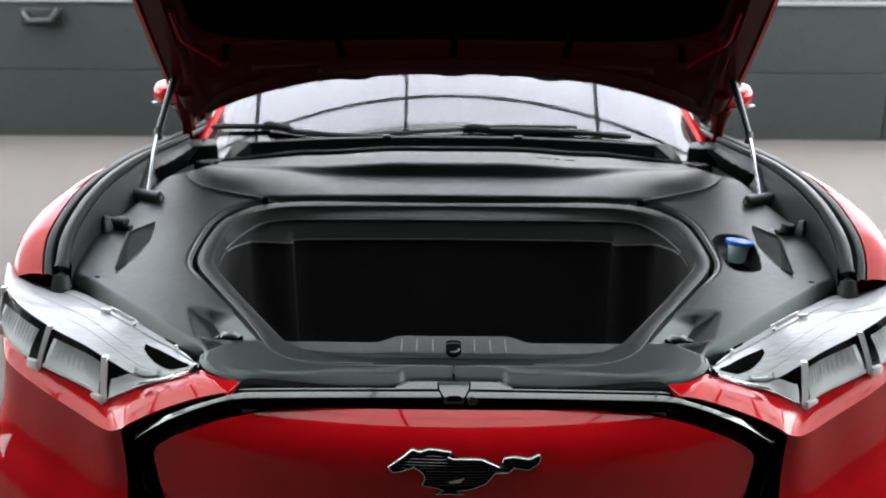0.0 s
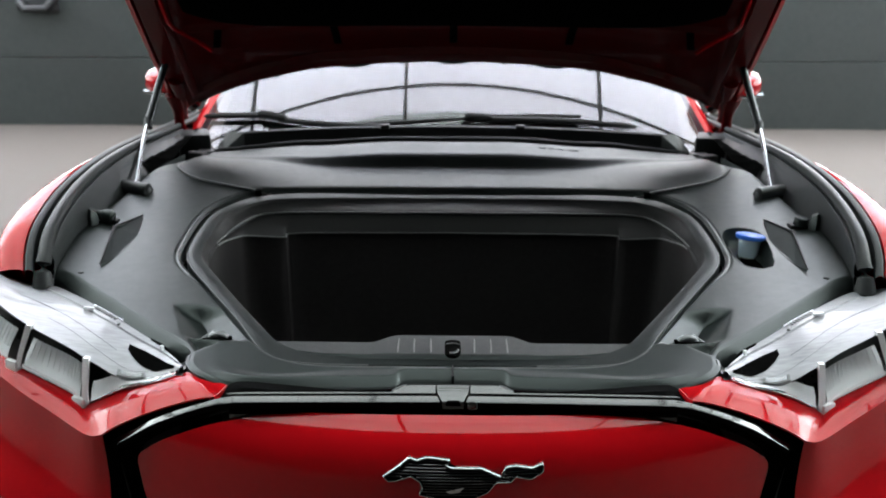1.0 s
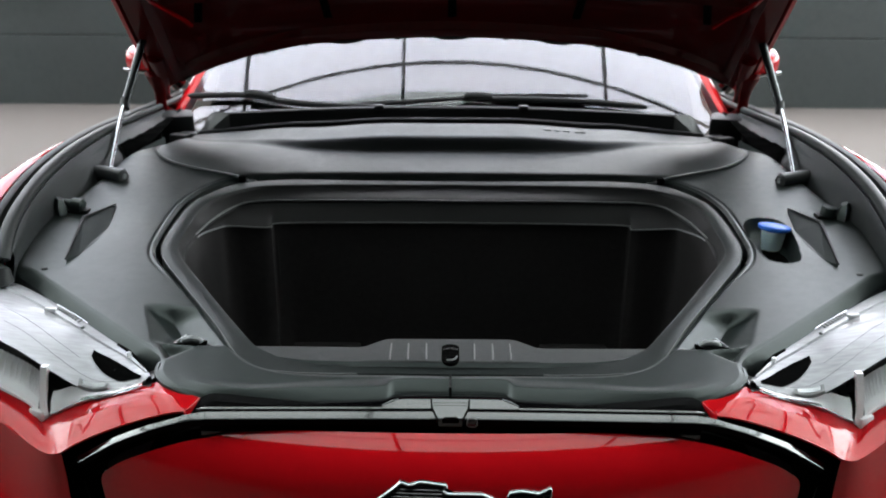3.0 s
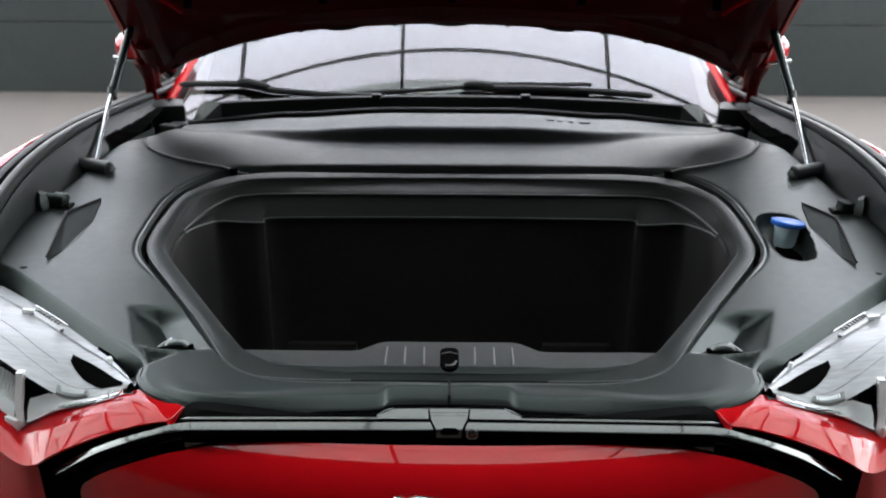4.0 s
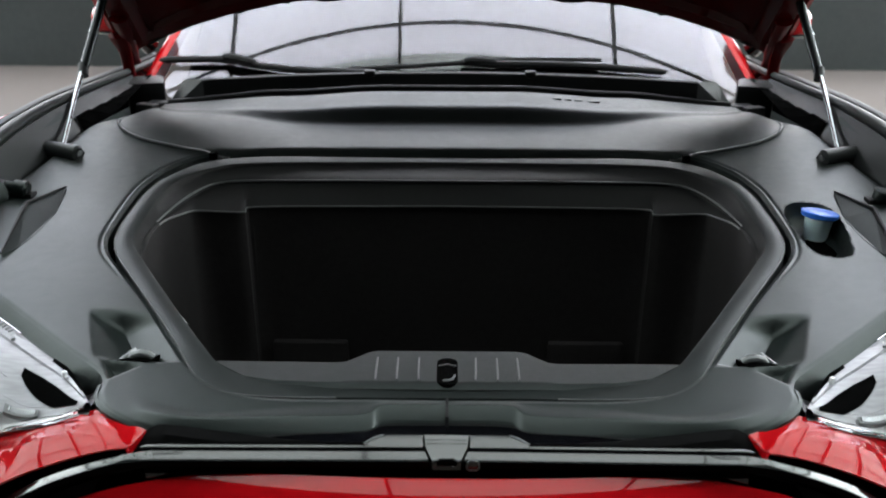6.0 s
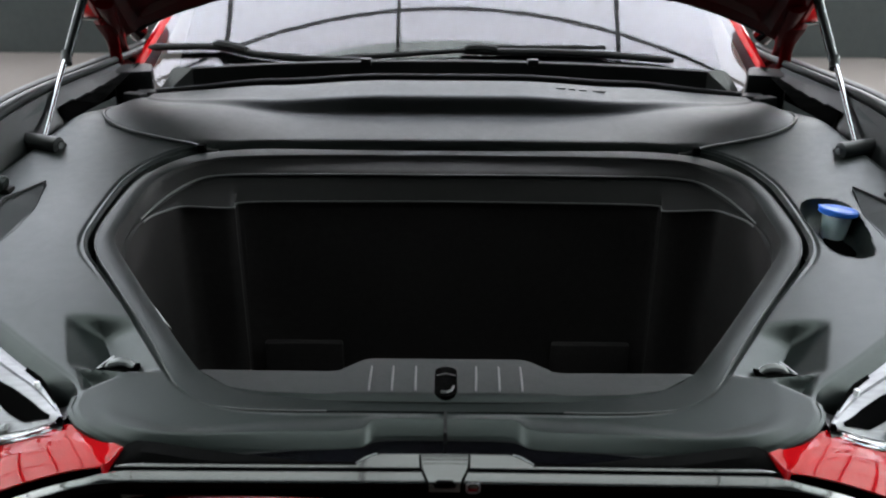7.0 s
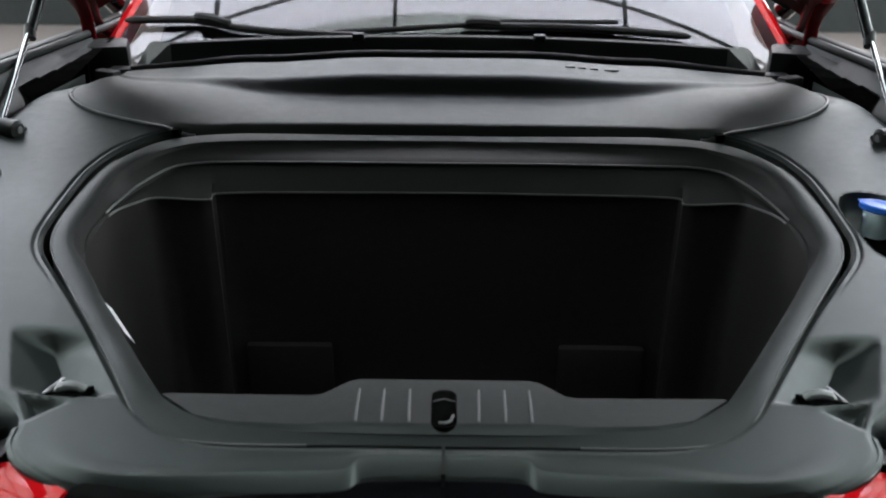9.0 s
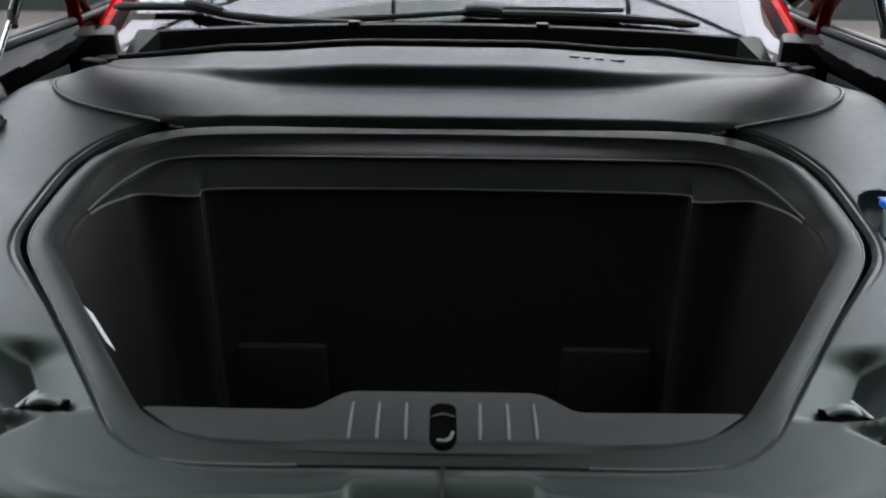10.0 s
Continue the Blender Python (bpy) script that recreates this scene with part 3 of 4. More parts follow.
for x, w in ((.262, .022), (.292, .016), (.318, .018), (.352, .030)):
    part("embossed_bar", box(x, x + w, 1.375, 1.395, hump_z(x, .82) - .002, hump_z(x, .82) + .0012, .0005), PLASTIC_COWL, hump, "unreadable embossed mark")
for s in (-1, 1):
    part("notch_clip", box(-.008, .008, -.010, .010, -.01, .006, .002, None, pose(s * .527, 1.058, cover_z(.527, 1.058))), GAP, hump)

# seal and cowl panel behind the hump
seal_line = [(x, y + .012, hump_z(x, 1) + .008) for x, y in rl[::3]]
part("cowl_seal", tube(seal_line, .008, 10), RUBBER, car, "black rubber cowl seal")
rows = []
for y, z in ((1.505, .90), (1.512, 1.000), (1.516, 1.007), (1.524, 1.010), (1.533, 1.006), (1.54, .99), (1.56, .93)):
    rows.append([(x, y, z - .050 * x * x) for x in np.linspace(-.665, .665, 60)])
cowl = part("cowl_panel", loft(rows), PLASTIC_DARK, car, "dark plastic cowl panel under the windscreen")
for s in (-1, 1):
    bm = loft([[(s * .664, 1.514, .987), (s * .715, 1.55, .984), (s * .735, 1.57, .975)], [(s * .662, 1.505, .900), (s * .745, 1.53, .918), (s * .775, 1.56, .915)], [(s * .67, 1.55, .88), (s * .74, 1.56, .88), (s * .77, 1.57, .88)]])
    part("cowl_end", bm, PLASTIC_MID, cowl, "", False)
    part("cowl_stub", box(-.03, .03, -.02, .02, -.03, .008, .005, None, pose(s * .79, 1.52, .918)), PLASTIC_DARK, cowl)
    part("washer_jet", box(-.014, .014, -.012, .012, 0, .018, .004, None, pose(s * .215, 1.518, .996)), PLASTIC_DARK, cowl)
    # added black sheets: shade beside the hump, and cover for the fender's red inside
    part("side_shade_sheet", loft([[(s * .70, y, cover_z(.7, min(y, 1.3)) - .075), (s * .79, y, cover_z(.79, min(y, 1.3)) - .075), (s * .865, y, cover_z(.86, min(y, 1.3)) - .072)] for y in (1.15, 1.3, 1.45, 1.62)]), GAP, car)
    part("bay_blocker", loft([[(s * x, y, z), (s * x, y, .60)] for y, x, z in ((.50, .862, .872), (.56, .888, .915), (.66, .902, .945), (.80, .912, .968), (1.0, .918, .982), (1.3, .920, .985), (1.7, .922, .97))]), GAP, car)
    # fender brace and hinge box behind the strut
    part("hinge_box", box(-.050, .050, -.05, .07, -.08, .045, .015, None, pose(s * .850, 1.60, .925, 0, 0, s * -18)), PLASTIC_DARK, car)
    part("bracket", box(-.03, .03, -.015, .015, -.03, .010, .006, None, pose(s * .80, 1.45, .925, 0, 0, s * 25)), RUBBER, car)

# windscreen, pillars, roof
def screen(x, v):
    """The windscreen's outer face: v = 0 at its base, 1 at the roof."""
    y = 1.60 + .22 * x * x + v * (.98 - .05 * x * x)
    z = .965 + .52 * v - .07 * v * v - .02 * x * x
    return Vector((x * (1 - .17 * v), y, z))


rows = [[screen(x, v) for x in np.linspace(-.90, .90, 56)] for v in np.linspace(-.12, 1, 26)]
rows2 = [[p + Vector((0, .004, -.005)) for p in r] for r in rows]
bm = loft(rows)
loft([r for r in rows2], False, bm)
glass = part("windscreen", bm, GLASS, car, "clear curved windscreen reflecting the skylight")
glass.visible_shadow = False
for s in (-1, 1):
    line = [screen(s * .90, v) for v in np.linspace(-.02, 1, 12)]
    rows = [[p + Vector((s * a, b, c)) for p in line] for a, b, c in ((-.024, 0, .004), (-.012, -.003, .009), (.0, -.002, .008), (.012, .012, .005), (.022, .035, -.012), (.024, .07, -.05))]
    part("pillar", loft(rows), PAINT, car)
    rows = [[screen(s * x, v) + Vector((0, 0, .0015)) for v in np.linspace(0, 1, 12)] for x in (.890, .895, .90)]
    trim = [[screen(s * .885, v) + Vector(o) for v in np.linspace(.02, 1, 10)] for o in ((0, .012, -.012), (-s * .01, .10, -.16), (-s * .02, .30, -.34))]
    part("pillar_trim", loft(trim), CABIN_PALE, car, "grey inner trim of the windscreen pillar")
    # pale strip over the glass's edge, coloured as the reflection there
    part("edge_reflection", loft(rows), LAMP_WHITE, glass, "pale band painted for the reflection at the glass's edge")
roof = [[(x * w, y, z - .05 * x * x * 1.3) for x in np.linspace(-1, 1, 30)] for y, z, w in ((2.53, 1.42, .66), (2.8, 1.52, .66), (3.2, 1.56, .64), (3.6, 1.53, .60), (4.0, 1.40, .56), (4.35, 1.18, .60), (4.5, 1.02, .66), (4.6, .85, .78), (4.62, .5, .82), (4.55, .3, .8))]
part("roof_glass", loft(roof[1:5]), GLASS, car, "clear panoramic roof glass").visible_shadow = False
part("roof", loft(roof[:2]), PAINT, car)
part("tailgate", loft(roof[4:]), PAINT, car, "red tailgate")
part("dashboard", loft([[(x, y, z) for x in np.linspace(-.74, .74, 10)] for y, z in ((1.85, .93), (2.1, .965), (2.30, .967), (2.35, .958), (2.45, .80), (2.5, .45))]), CABIN, car, "dark dashboard under the windscreen")
part("cabin_lining", loft([[(x, y, z) for x in np.linspace(-.62, .62, 8)] for y, z in ((2.5, .45), (2.55, .74), (2.9, .76), (3.4, .76), (3.6, .78), (3.8, 1.15), (3.95, 1.32))]), CABIN_PALE, car, "grey cloth of the cabin")

# wipers
for blade, arm, chunk, spoiler in (
        ([(-.872, 1.808, .989), (-.76, 1.778, .997), (-.653, 1.748, 1.001), (-.56, 1.705, .993), (-.47, 1.674, .989), (-.359, 1.649, .987), (-.20, 1.632, .985)], [(-.56, 1.670, .972), (-.60, 1.700, .992), (-.615, 1.724, 1.004)],
         [(-.665, 1.745, 1.012), (-.61, 1.724, 1.008), (-.565, 1.704, 1.000)], [(-.60, 1.728, 1.008), (-.52, 1.698, 1.002), (-.46, 1.676, .996)]),
        ([(.03, 1.661, 1.009), (.05, 1.663, 1.010), (.125, 1.660, 1.008), (.283, 1.672, 1.005), (.434, 1.682, .997), (.54, 1.69, .988), (.622, 1.699, .980)], [(-.29, 1.648, .992), (-.16, 1.648, .999), (-.04, 1.652, 1.007), (.08, 1.660, 1.013)],
         [(.04, 1.660, 1.016), (.085, 1.662, 1.017), (.13, 1.660, 1.013)], [(.13, 1.676, 1.018), (.283, 1.686, 1.017), (.433, 1.706, 1.013)])):
    w = part("wiper", tube(catmull(blade, 36), [.005] + [.0105] * 33 + [.009, .006], 8), RUBBER, car, "black windscreen wiper at rest")
    if arm[0][0] > -.5:
        part("arm", tube(catmull(arm, 12), [.008] * 5 + [.007] * 4 + [.006] * 3, 8), RUBBER, w)
    part("pivot_block", tube(catmull(chunk, 10), [.008] + [.0125] * 8 + [.010], 8), RUBBER, w)
    if arm[0][0] > -.5:
        part("spoiler", tube(catmull(spoiler, 12), .006, 6), RUBBER, w)

# fenders with their seals and inner walls; the groove beside the seal leads
GROOVE = [(.47, .872, .880), (.52, .888, .915), (.60, .902, .950), (.745, .915, .983), (.90, .922, 1.001), (1.05, .924, 1.009), (1.2, .925, 1.010), (1.4, .926, 1.003), (1.6, .927, .995), (1.8, .928, .988), (1.98, .93, .985)]
groove = catmull(GROOVE, 70)
for s in (-1, 1):
    def fender_line(a, b, widen=0.0, lines=groove):
        return [(s * (x + a + widen * (1 - .92 * step(.55, 1.15, y))), y, z + b) for y, x, z in lines]
    def skin_line(a, b, widen):
        return [(s * (x + .0215 + (a - .0215) * (1 - .9 * step(.75, 1.15, y)) + widen * (1 - .95 * step(.55, 1.05, y))), y, z + b - .006 * step(.75, 1.15, y)) for y, x, z in groove]
    rows = [skin_line(a, b, w) for a, b, w in ((.024, -.014, 0), (.025, -.002, 0), (.031, .001, 0), (.034, .0005, .020), (.034, -.004, .041), (.034, -.014, .054), (.034, -.038, .064), (.034, -.085, .069), (.030, -.17, .068), (.028, -.28, .06))]
    part("fender", loft(rows), PAINT, car, "glossy red front fender")
    part("fender_trim", loft([fender_line(a, b) for a, b in ((.0215, -.02), (.021, -.003), (.017, .0005), (.010, .0), (.005, -.004), (.003, -.022))]), RUBBER_PALE, car, "grey-black edge trim of the fender")
    c2 = [p for p in groove if p[0] > .50]
    part("groove_bed", loft([fender_line(a, b, 0, c2) for a, b in ((.008, -.020), (-.012, -.022))]), GAP, car)
    part("fender_seal", tube(fender_line(-.020, -.008, 0, c2), [.0135 - .005 * step(.9, 1.4, p[0]) for p in c2], 12), RUBBER_PALE, car, "grey-black rubber bonnet seal")
    wall_y = np.linspace(.515, 1.62, 40)
    gx, gz = np.interp(wall_y, groove[:, 0], groove[:, 1]), np.interp(wall_y, groove[:, 0], groove[:, 2])
    fx = np.interp(wall_y, [.50, .57, .70, .85, .98, 1.09, 1.20, 1.32, 1.62], [.862, .868, .886, .876, .866, .862, .856, .850, .850])
    rows = [[(s * (x - .024), y, z - .018) for x, y, z in zip(gx, wall_y, gz)], [(s * (x - .034), y, z - .016) for x, y, z in zip(gx, wall_y, gz)], [(s * (x - .037), y, z - .028) for x, y, z in zip(gx, wall_y, gz)]]
    for u in (.3, .6, 1.0):
        rows.append([(s * ((x - .038) * (1 - u) + f * u), y, (z - .03) * (1 - u) + (cover_z(f, y) - .03) * u) for x, y, z, f in zip(gx, wall_y, gz, fx)])
    inner = part("inner_fender", loft(rows), PLASTIC_MID, car, "dark plastic inner fender wall")
    part("lamp_gap", box(-.020, .020, -.006, .035, -.05, .018, .004, None, pose(s * .884, .520, .822)), GAP, inner)
    end = [np.array(p) for p in fender_line(-.020, -.008, 0, c2)[:5]][::-1]
    end += [end[-1] + np.array(d) for d in ((0, -.010, -.010), (0, -.018, -.026), (0, -.022, -.042), (0, -.024, -.052), (0, -.021, -.053))]
    part("seal_end", tube([tuple(p) for p in end], [.0136, .0138, .0140, .0142, .0146, .0152, .0165, .0195, .0225, .014], 18), RUBBER_PALE, inner, "flared end of the bonnet seal")
    for k, y in enumerate((1.17, 1.25, 1.33, 1.41, 1.49, 1.57)):
        ys = np.array((y, y + .084))
        tx, tz, bx = np.interp(ys, groove[:, 0], groove[:, 1]) - .038, np.interp(ys, groove[:, 0], groove[:, 2]) - .03, np.interp(ys, wall_y, fx)
        bz = np.array([cover_z(b, q) - .03 for b, q in zip(bx, ys)])
        rows = [[(s * (a * (1 - u) + b * u - d), q, c * (1 - u) + e * u) for a, b, c, e, q in zip(tx, bx, tz, bz, ys)] for u, d in ((.30 + .07 * k, 0), (.30 + .07 * k, .006), (1, .006))]
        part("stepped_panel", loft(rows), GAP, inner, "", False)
    part("wall_patch", loft([[(s * .884, 1.02, .970), (s * .886, 1.13, .985)], [(s * .872, 1.06, .925), (s * .874, 1.13, .930)]]), PLASTIC, inner, "", False)
    # body side, simple
    rows = [[(s * (.964 - k), y, z) for y in np.linspace(.62, 4.5, 40)] for z, k in ((.72, 0.0), (.55, .01), (.40, .02), (.28, .03))]
    part("body_side", loft(rows), PAINT, car, "red lower body side")
    rows = [[(s * k, y, z) for y in np.linspace(1.96, 4.5, 20)] for z, k in ((.72, .964), (.90, .962), (.985, .935), (1.0, .90))]
    part("door", loft(rows), PAINT, car, "red doors and shoulder")
    rows = [[(s * (.90 - .25 * u - .02), y0 + (y1 - y0) * v, 1.0 + u * (.40 * math.sin(math.pi * (.15 + .7 * v)) + .02)) for v in np.linspace(0, 1, 20)] for u in np.linspace(0, 1, 6) for y0, y1 in ((1.98 + .55 * u, 4.35 - .3 * u),)]
    part("side_glass", loft(rows), LAMP_BLACK, car, "dark side glazing")
    # mirror
    mm = pose(s * 1.005, 1.93, 1.095)
    rows = []
    for y, k in ((-.085, .15), (-.075, .55), (-.045, .85), (0, 1), (.04, 1), (.05, .92)):
        rows.append([(mm.translation.x + .105 * k * math.copysign(abs(math.cos(a)) ** .7, math.cos(a)), 1.93 + y, 1.095 + .052 * k * math.copysign(abs(math.sin(a)) ** .7, math.sin(a))) for a in np.linspace(0, 2 * math.pi, 28, endpoint=False)])
    mir = part("wing_mirror", loft(rows, True, None, True), PAINT, car, "red wing mirror with a black foot")
    part("indicator", tube([(s * 1.100, 1.88, 1.065), (s * 1.06, 1.862, 1.062), (s * 1.00, 1.856, 1.060)], .006, 8), CHROME, mir)
    part("foot", tube([(s * .955, 1.99, 1.0), (s * .98, 1.96, 1.04), (s * 1.02, 1.94, 1.06)], [.03, .026, .03], 10), PIANO, mir)
    # wheels
    for y in (.86, 3.84):
        wheel = part("wheel", lathe([(.20, -.11), (.335, -.11), (.36, -.09), (.362, .09), (.335, .11), (.20, .11)], 40, pose(s * .84, y, .362, 0, 90)), TYRE, car, "black road tyre")
        part("rim", lathe([(.05, -.02), (.10, .0), (.19, .03), (.235, .10), (.24, .0), (.235, -.10)], 32, pose(s * .86, y, .362, 0, 90 * s)), SATIN, wheel, "silver alloy rim")

# bonnet, raised on its struts
TH = math.atan(.7536)


def hood_point(x, y, drop=0.0):
    """A point of the raised bonnet's underside at the plan place x, y; drop: metres towards the ground side."""
    return Vector((x, y, .96 + (1.8 - y) * .7536 - .030 * (x / .9) ** 2 + .015)) + Vector((0, -math.sin(TH), -math.cos(TH))) * drop


def rear_y(x):
    ax = abs(x)
    return 1.478 + np.interp(ax, [0, .13, .28, .43, .595, .70, .777, .84, .935], [0, .003, .012, .025, .067, .104, .138, .173, .235])


def side_x(y):
    return np.interp(y, [.55, .62, .75, 1.0, 1.16, 1.30, 1.45, 1.60, 1.72], [.60, .72, .80, .858, .882, .898, .912, .925, .935])


def hood_rows(x_in, y_front, y_back, drop, nu=41, nv=26):
    rows = []
    for v in np.linspace(0, 1, nv):
        row = []
        for u in np.linspace(-1, 1, nu):
            x = u * .935 * x_in
            y = (1 - v) * (rear_y(x) + y_back) + v * y_front(u)
            w = side_x(y) / .935
            row.append(hood_point(x * w, y, drop))
        rows.append(row)
    return rows


front_edge = lambda u: .56 + .10 * u * u + .10 * abs(u) ** 6
skin = hood_rows(1.0, front_edge, 0.0, -0.035)
hem = hood_rows(.985, lambda u: front_edge(u) + .01, -.008, 0.0)
bm = loft(skin)
loft(hem, False, bm)
for a, b in ((skin[0], hem[0]), (skin[-1], hem[-1]), ([r[0] for r in skin], [r[0] for r in hem]), ([r[-1] for r in skin], [r[-1] for r in hem])):
    loft([a, b], False, bm)
bmesh.ops.remove_doubles(bm, verts=bm.verts, dist=1e-5)
hood = part("bonnet", bm, PAINT_SHADED, car, "open red bonnet seen from below")
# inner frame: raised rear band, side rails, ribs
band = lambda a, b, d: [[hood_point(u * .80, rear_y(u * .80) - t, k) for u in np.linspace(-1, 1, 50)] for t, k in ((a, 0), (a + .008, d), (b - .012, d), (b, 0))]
part("rear_frame", loft(band(.012, .062, .016)), PAINT_SHADED, hood)
part("mid_frame", loft([[hood_point(u * .78, 1.345 + .02 * u * u - t, k) for u in np.linspace(-1, 1, 40)] for t, k in ((-.015, 0), (-.008, .012), (.05, .014), (.06, 0))]), PAINT_SHADED, hood)
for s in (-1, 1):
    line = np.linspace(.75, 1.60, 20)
    part("side_rail", loft([[hood_point(s * (side_x(y) - a), y, d) for y in line] for a, d in ((.022, 0), (.030, .022), (.085, .026), (.105, 0))]), PAINT_SHADED, hood)
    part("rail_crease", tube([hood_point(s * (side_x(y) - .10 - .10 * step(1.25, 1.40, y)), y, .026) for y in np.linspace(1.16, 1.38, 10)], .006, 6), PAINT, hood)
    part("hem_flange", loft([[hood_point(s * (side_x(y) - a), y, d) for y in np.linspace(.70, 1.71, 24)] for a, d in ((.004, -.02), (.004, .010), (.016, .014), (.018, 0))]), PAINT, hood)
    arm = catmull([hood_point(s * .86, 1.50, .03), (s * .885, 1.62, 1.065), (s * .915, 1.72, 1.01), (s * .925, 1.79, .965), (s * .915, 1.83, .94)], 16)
    part("hinge", tube(arm, [.024, .023, .022, .020, .018, .016, .015, .014, .013, .012, .012, .012, .012, .012, .012, .012], 10, None, .6), PAINT_SHADED, hood)
    part("hinge_plate", tube(catmull([hood_point(s * .90, 1.58, .02), (s * .905, 1.625, 1.04), (s * .907, 1.64, .99), (s * .905, 1.65, .935)], 12), [.026, .026, .024, .022, .020, .018, .017, .017, .017, .018, .019, .020], 10, None, .5), PAINT_SHADED, hood, "red hinge plate")
liner = [[hood_point(u * .735 * (1 - .02 * v), 1.30 + .012 * (1 - u * u) - v * .60 - (.06 * abs(u) ** 8 if v < .2 else 0), d) for u in np.linspace(-1, 1, 40)] for v, d in ((0, 0), (.01, .02), (.04, .032), (.2, .036), (.6, .036), (.97, .03), (1, 0))]
ln = part("bonnet_liner", loft(liner), FELT, hood, "black felt liner under the bonnet")
for x in (-.66, -.335, 0, .335, .66):
    part("liner_tab", loft([[hood_point(x + w + math.copysign(.03, x) * k * (abs(x) > .5), 1.285 + .085 * k, .036 - .012 * k) for w in (-.011, .011)] for k in (0, .5, 1)]), FELT, hood)
for x in (-.55, -.42, -.155, .155, .33, .55, .42):
    part("edge_clip", lathe([(.011, -.006), (.013, 0), (.007, .006)], 12, Matrix.Translation(hood_point(x, rear_y(x) - .010, .006)) @ Euler((TH + math.pi, 0, 0)).to_matrix().to_4x4()), RUBBER, hood)
part("edge_lip", tube([hood_point(x, rear_y(x) - .003, .002) for x in np.linspace(-.84, .84, 60)], .0042, 6), RUBBER, hood, "black rubber edge lip")
for s in (-.30, .30, 0):
    part("edge_pad", tube([hood_point(s + w, rear_y(s + w) - .004, .006) for w in np.linspace(-.045, .045, 8)], [.003, .006, .0075, .008, .008, .0075, .006, .003], 8), RUBBER, hood)

# nose: red panel, black surround, bar
PANEL = [(0, .7655), (.196, .762), (.30, .7545), (.36, .745), (.43, .726), (.50, .695), (.545, .665), (.566, .640), (.564, .605), (.556, .560), (.540, .50), (.51, .44), (.42, .415), (.2, .41), (0, .41)]
OUTLINE = [(0, .786), (.20, .786), (.31, .783), (.385, .776), (.462, .752), (.545, .712), (.618, .680), (.680, .648), (.700, .595), (.692, .54), (.676, .48), (.61, .40), (.50, .37), (.2, .365), (0, .365)]
pn, ol = stations(mirrored(PANEL), 161), stations(mirrored(OUTLINE), 161)
rows = [[(x, nose_y(x, z) + .02, z - .02) for x, z in pn], [(x, nose_y(x, z) - .004, z) for x, z in pn]]
for k in (.996, .985, .975, .96, .945, .93, .91, .89, .86, .83, .8, .75, .7, .6, .5, .3, .1):
    rows.append([(x * k, nose_y(x * k, .59 + (z - .59) * k) - .004, .59 + (z - .59) * k) for x, z in pn])
nose = part("nose_panel", loft(rows), PAINT, car, "glossy red closed nose panel")
rows = [[(x, nose_y(x, z) + .028, z) for x, z in pn * .98 + ol * .02]]
for k, d in ((.1, .034), (.45, .036), (.55, .010), (.62, .006), (.9, .012), (1.0, .03)):
    q = pn * (1 - k) + ol * k
    rows.append([(x, nose_y(min(abs(x), .585), min(z, .7655)) + d, z) for x, z in q])


def trim_point(x, y, up=0.0):
    """A point of the trim's sloped sheet over the nose; it bows back and falls towards the sides."""
    ax = abs(x)
    return (x, y + float(np.interp(ax, [0, .187, .328, .377, .42], [0, .001, .0055, .0085, .0125])), .7882 - float(np.interp(ax, [0, .187, .328, .377, .42], [0, .002, .0061, .0086, .0125])) + .4 * (y - .088) + up)


sur = part("nose_surround", loft(rows), SURROUND, car, "piano-black surround of the nose panel")
for s in (-1, 1):
    high = [(s * x, y, z) for x, y, z in [trim_point(x, .095) for x in np.linspace(.0275, .377, 30)] + list(catmull([trim_point(.377, .095), (.4047, .1045, .7770), (.4271, .1069, .7684), (.4685, .1133, .7528), (.5118, .1225, .7323), (.5453, .1296, .7137), (.6033, .1423, .6758)], 42)[1:])]
    low = [(s * x, y, z) for x, y, z in [trim_point(x, .0815) for x in np.linspace(.0215, .3755, 30)] + list(catmull([trim_point(.3755, .0815), (.4028, .0940, .7707), (.4248, .0976, .7645), (.466, .1038, .7485), (.5091, .1129, .7279), (.5424, .1200, .7094), (.598, .1325, .6720)], 42)[1:])]
    rows = [[(x, y + .001, z - .008) for x, y, z in high], [(x, y + .0004, z - .0008) for x, y, z in high]]
    rows += [[tuple(np.array(p) * (1 - k) + np.array(q) * k) for p, q in zip(high, low)] for k in (.06, .5, .94)]
    rows.append([(x, y - .0004, z - .0010) for x, y, z in low])
    part("gloss_strip", loft(rows), GLOSS, sur, "glossy strip along the nose's upper edge")
    part("strip_skirt", loft([[(x, y - .0001, z - .0009) for x, y, z in low], [(x, y + .002, z - .012) for x, y, z in low]]), SURROUND, sur, "matt black front below the strip")
    part("side_blade", loft([[(s * .618, .185, .60), (s * .624, .190, .60)], [(s * .604, .18, .53), (s * .610, .186, .52)]]), STRIP, sur)

# black bar over the nose, with the latch cover in its middle
bar_rows = []
for y, z in ((.097, .755), (.099, .781), (.103, .7835), (.106, .780), (.108, .768), (.146, .766), (.165, .766), (.20, .765)):
    line = []
    for x in np.linspace(-.385, .385, 80):
        ax = abs(x)
        w = 1 - .45 * step(.31, .385, ax)
        line.append((x, .086 + (y - .086) * w + float(np.interp(ax, [0, .3, .365, .42], [0, .006, .008, .012])), z - float(np.interp(ax, [0, .2, .3, .365, .42, .46], [0, .0005, .003, .010, .022, .036]))))
    bar_rows.append(line)
bar = part("nose_bar", loft(bar_rows), PIANO, car, "piano-black trim bar above the nose panel")
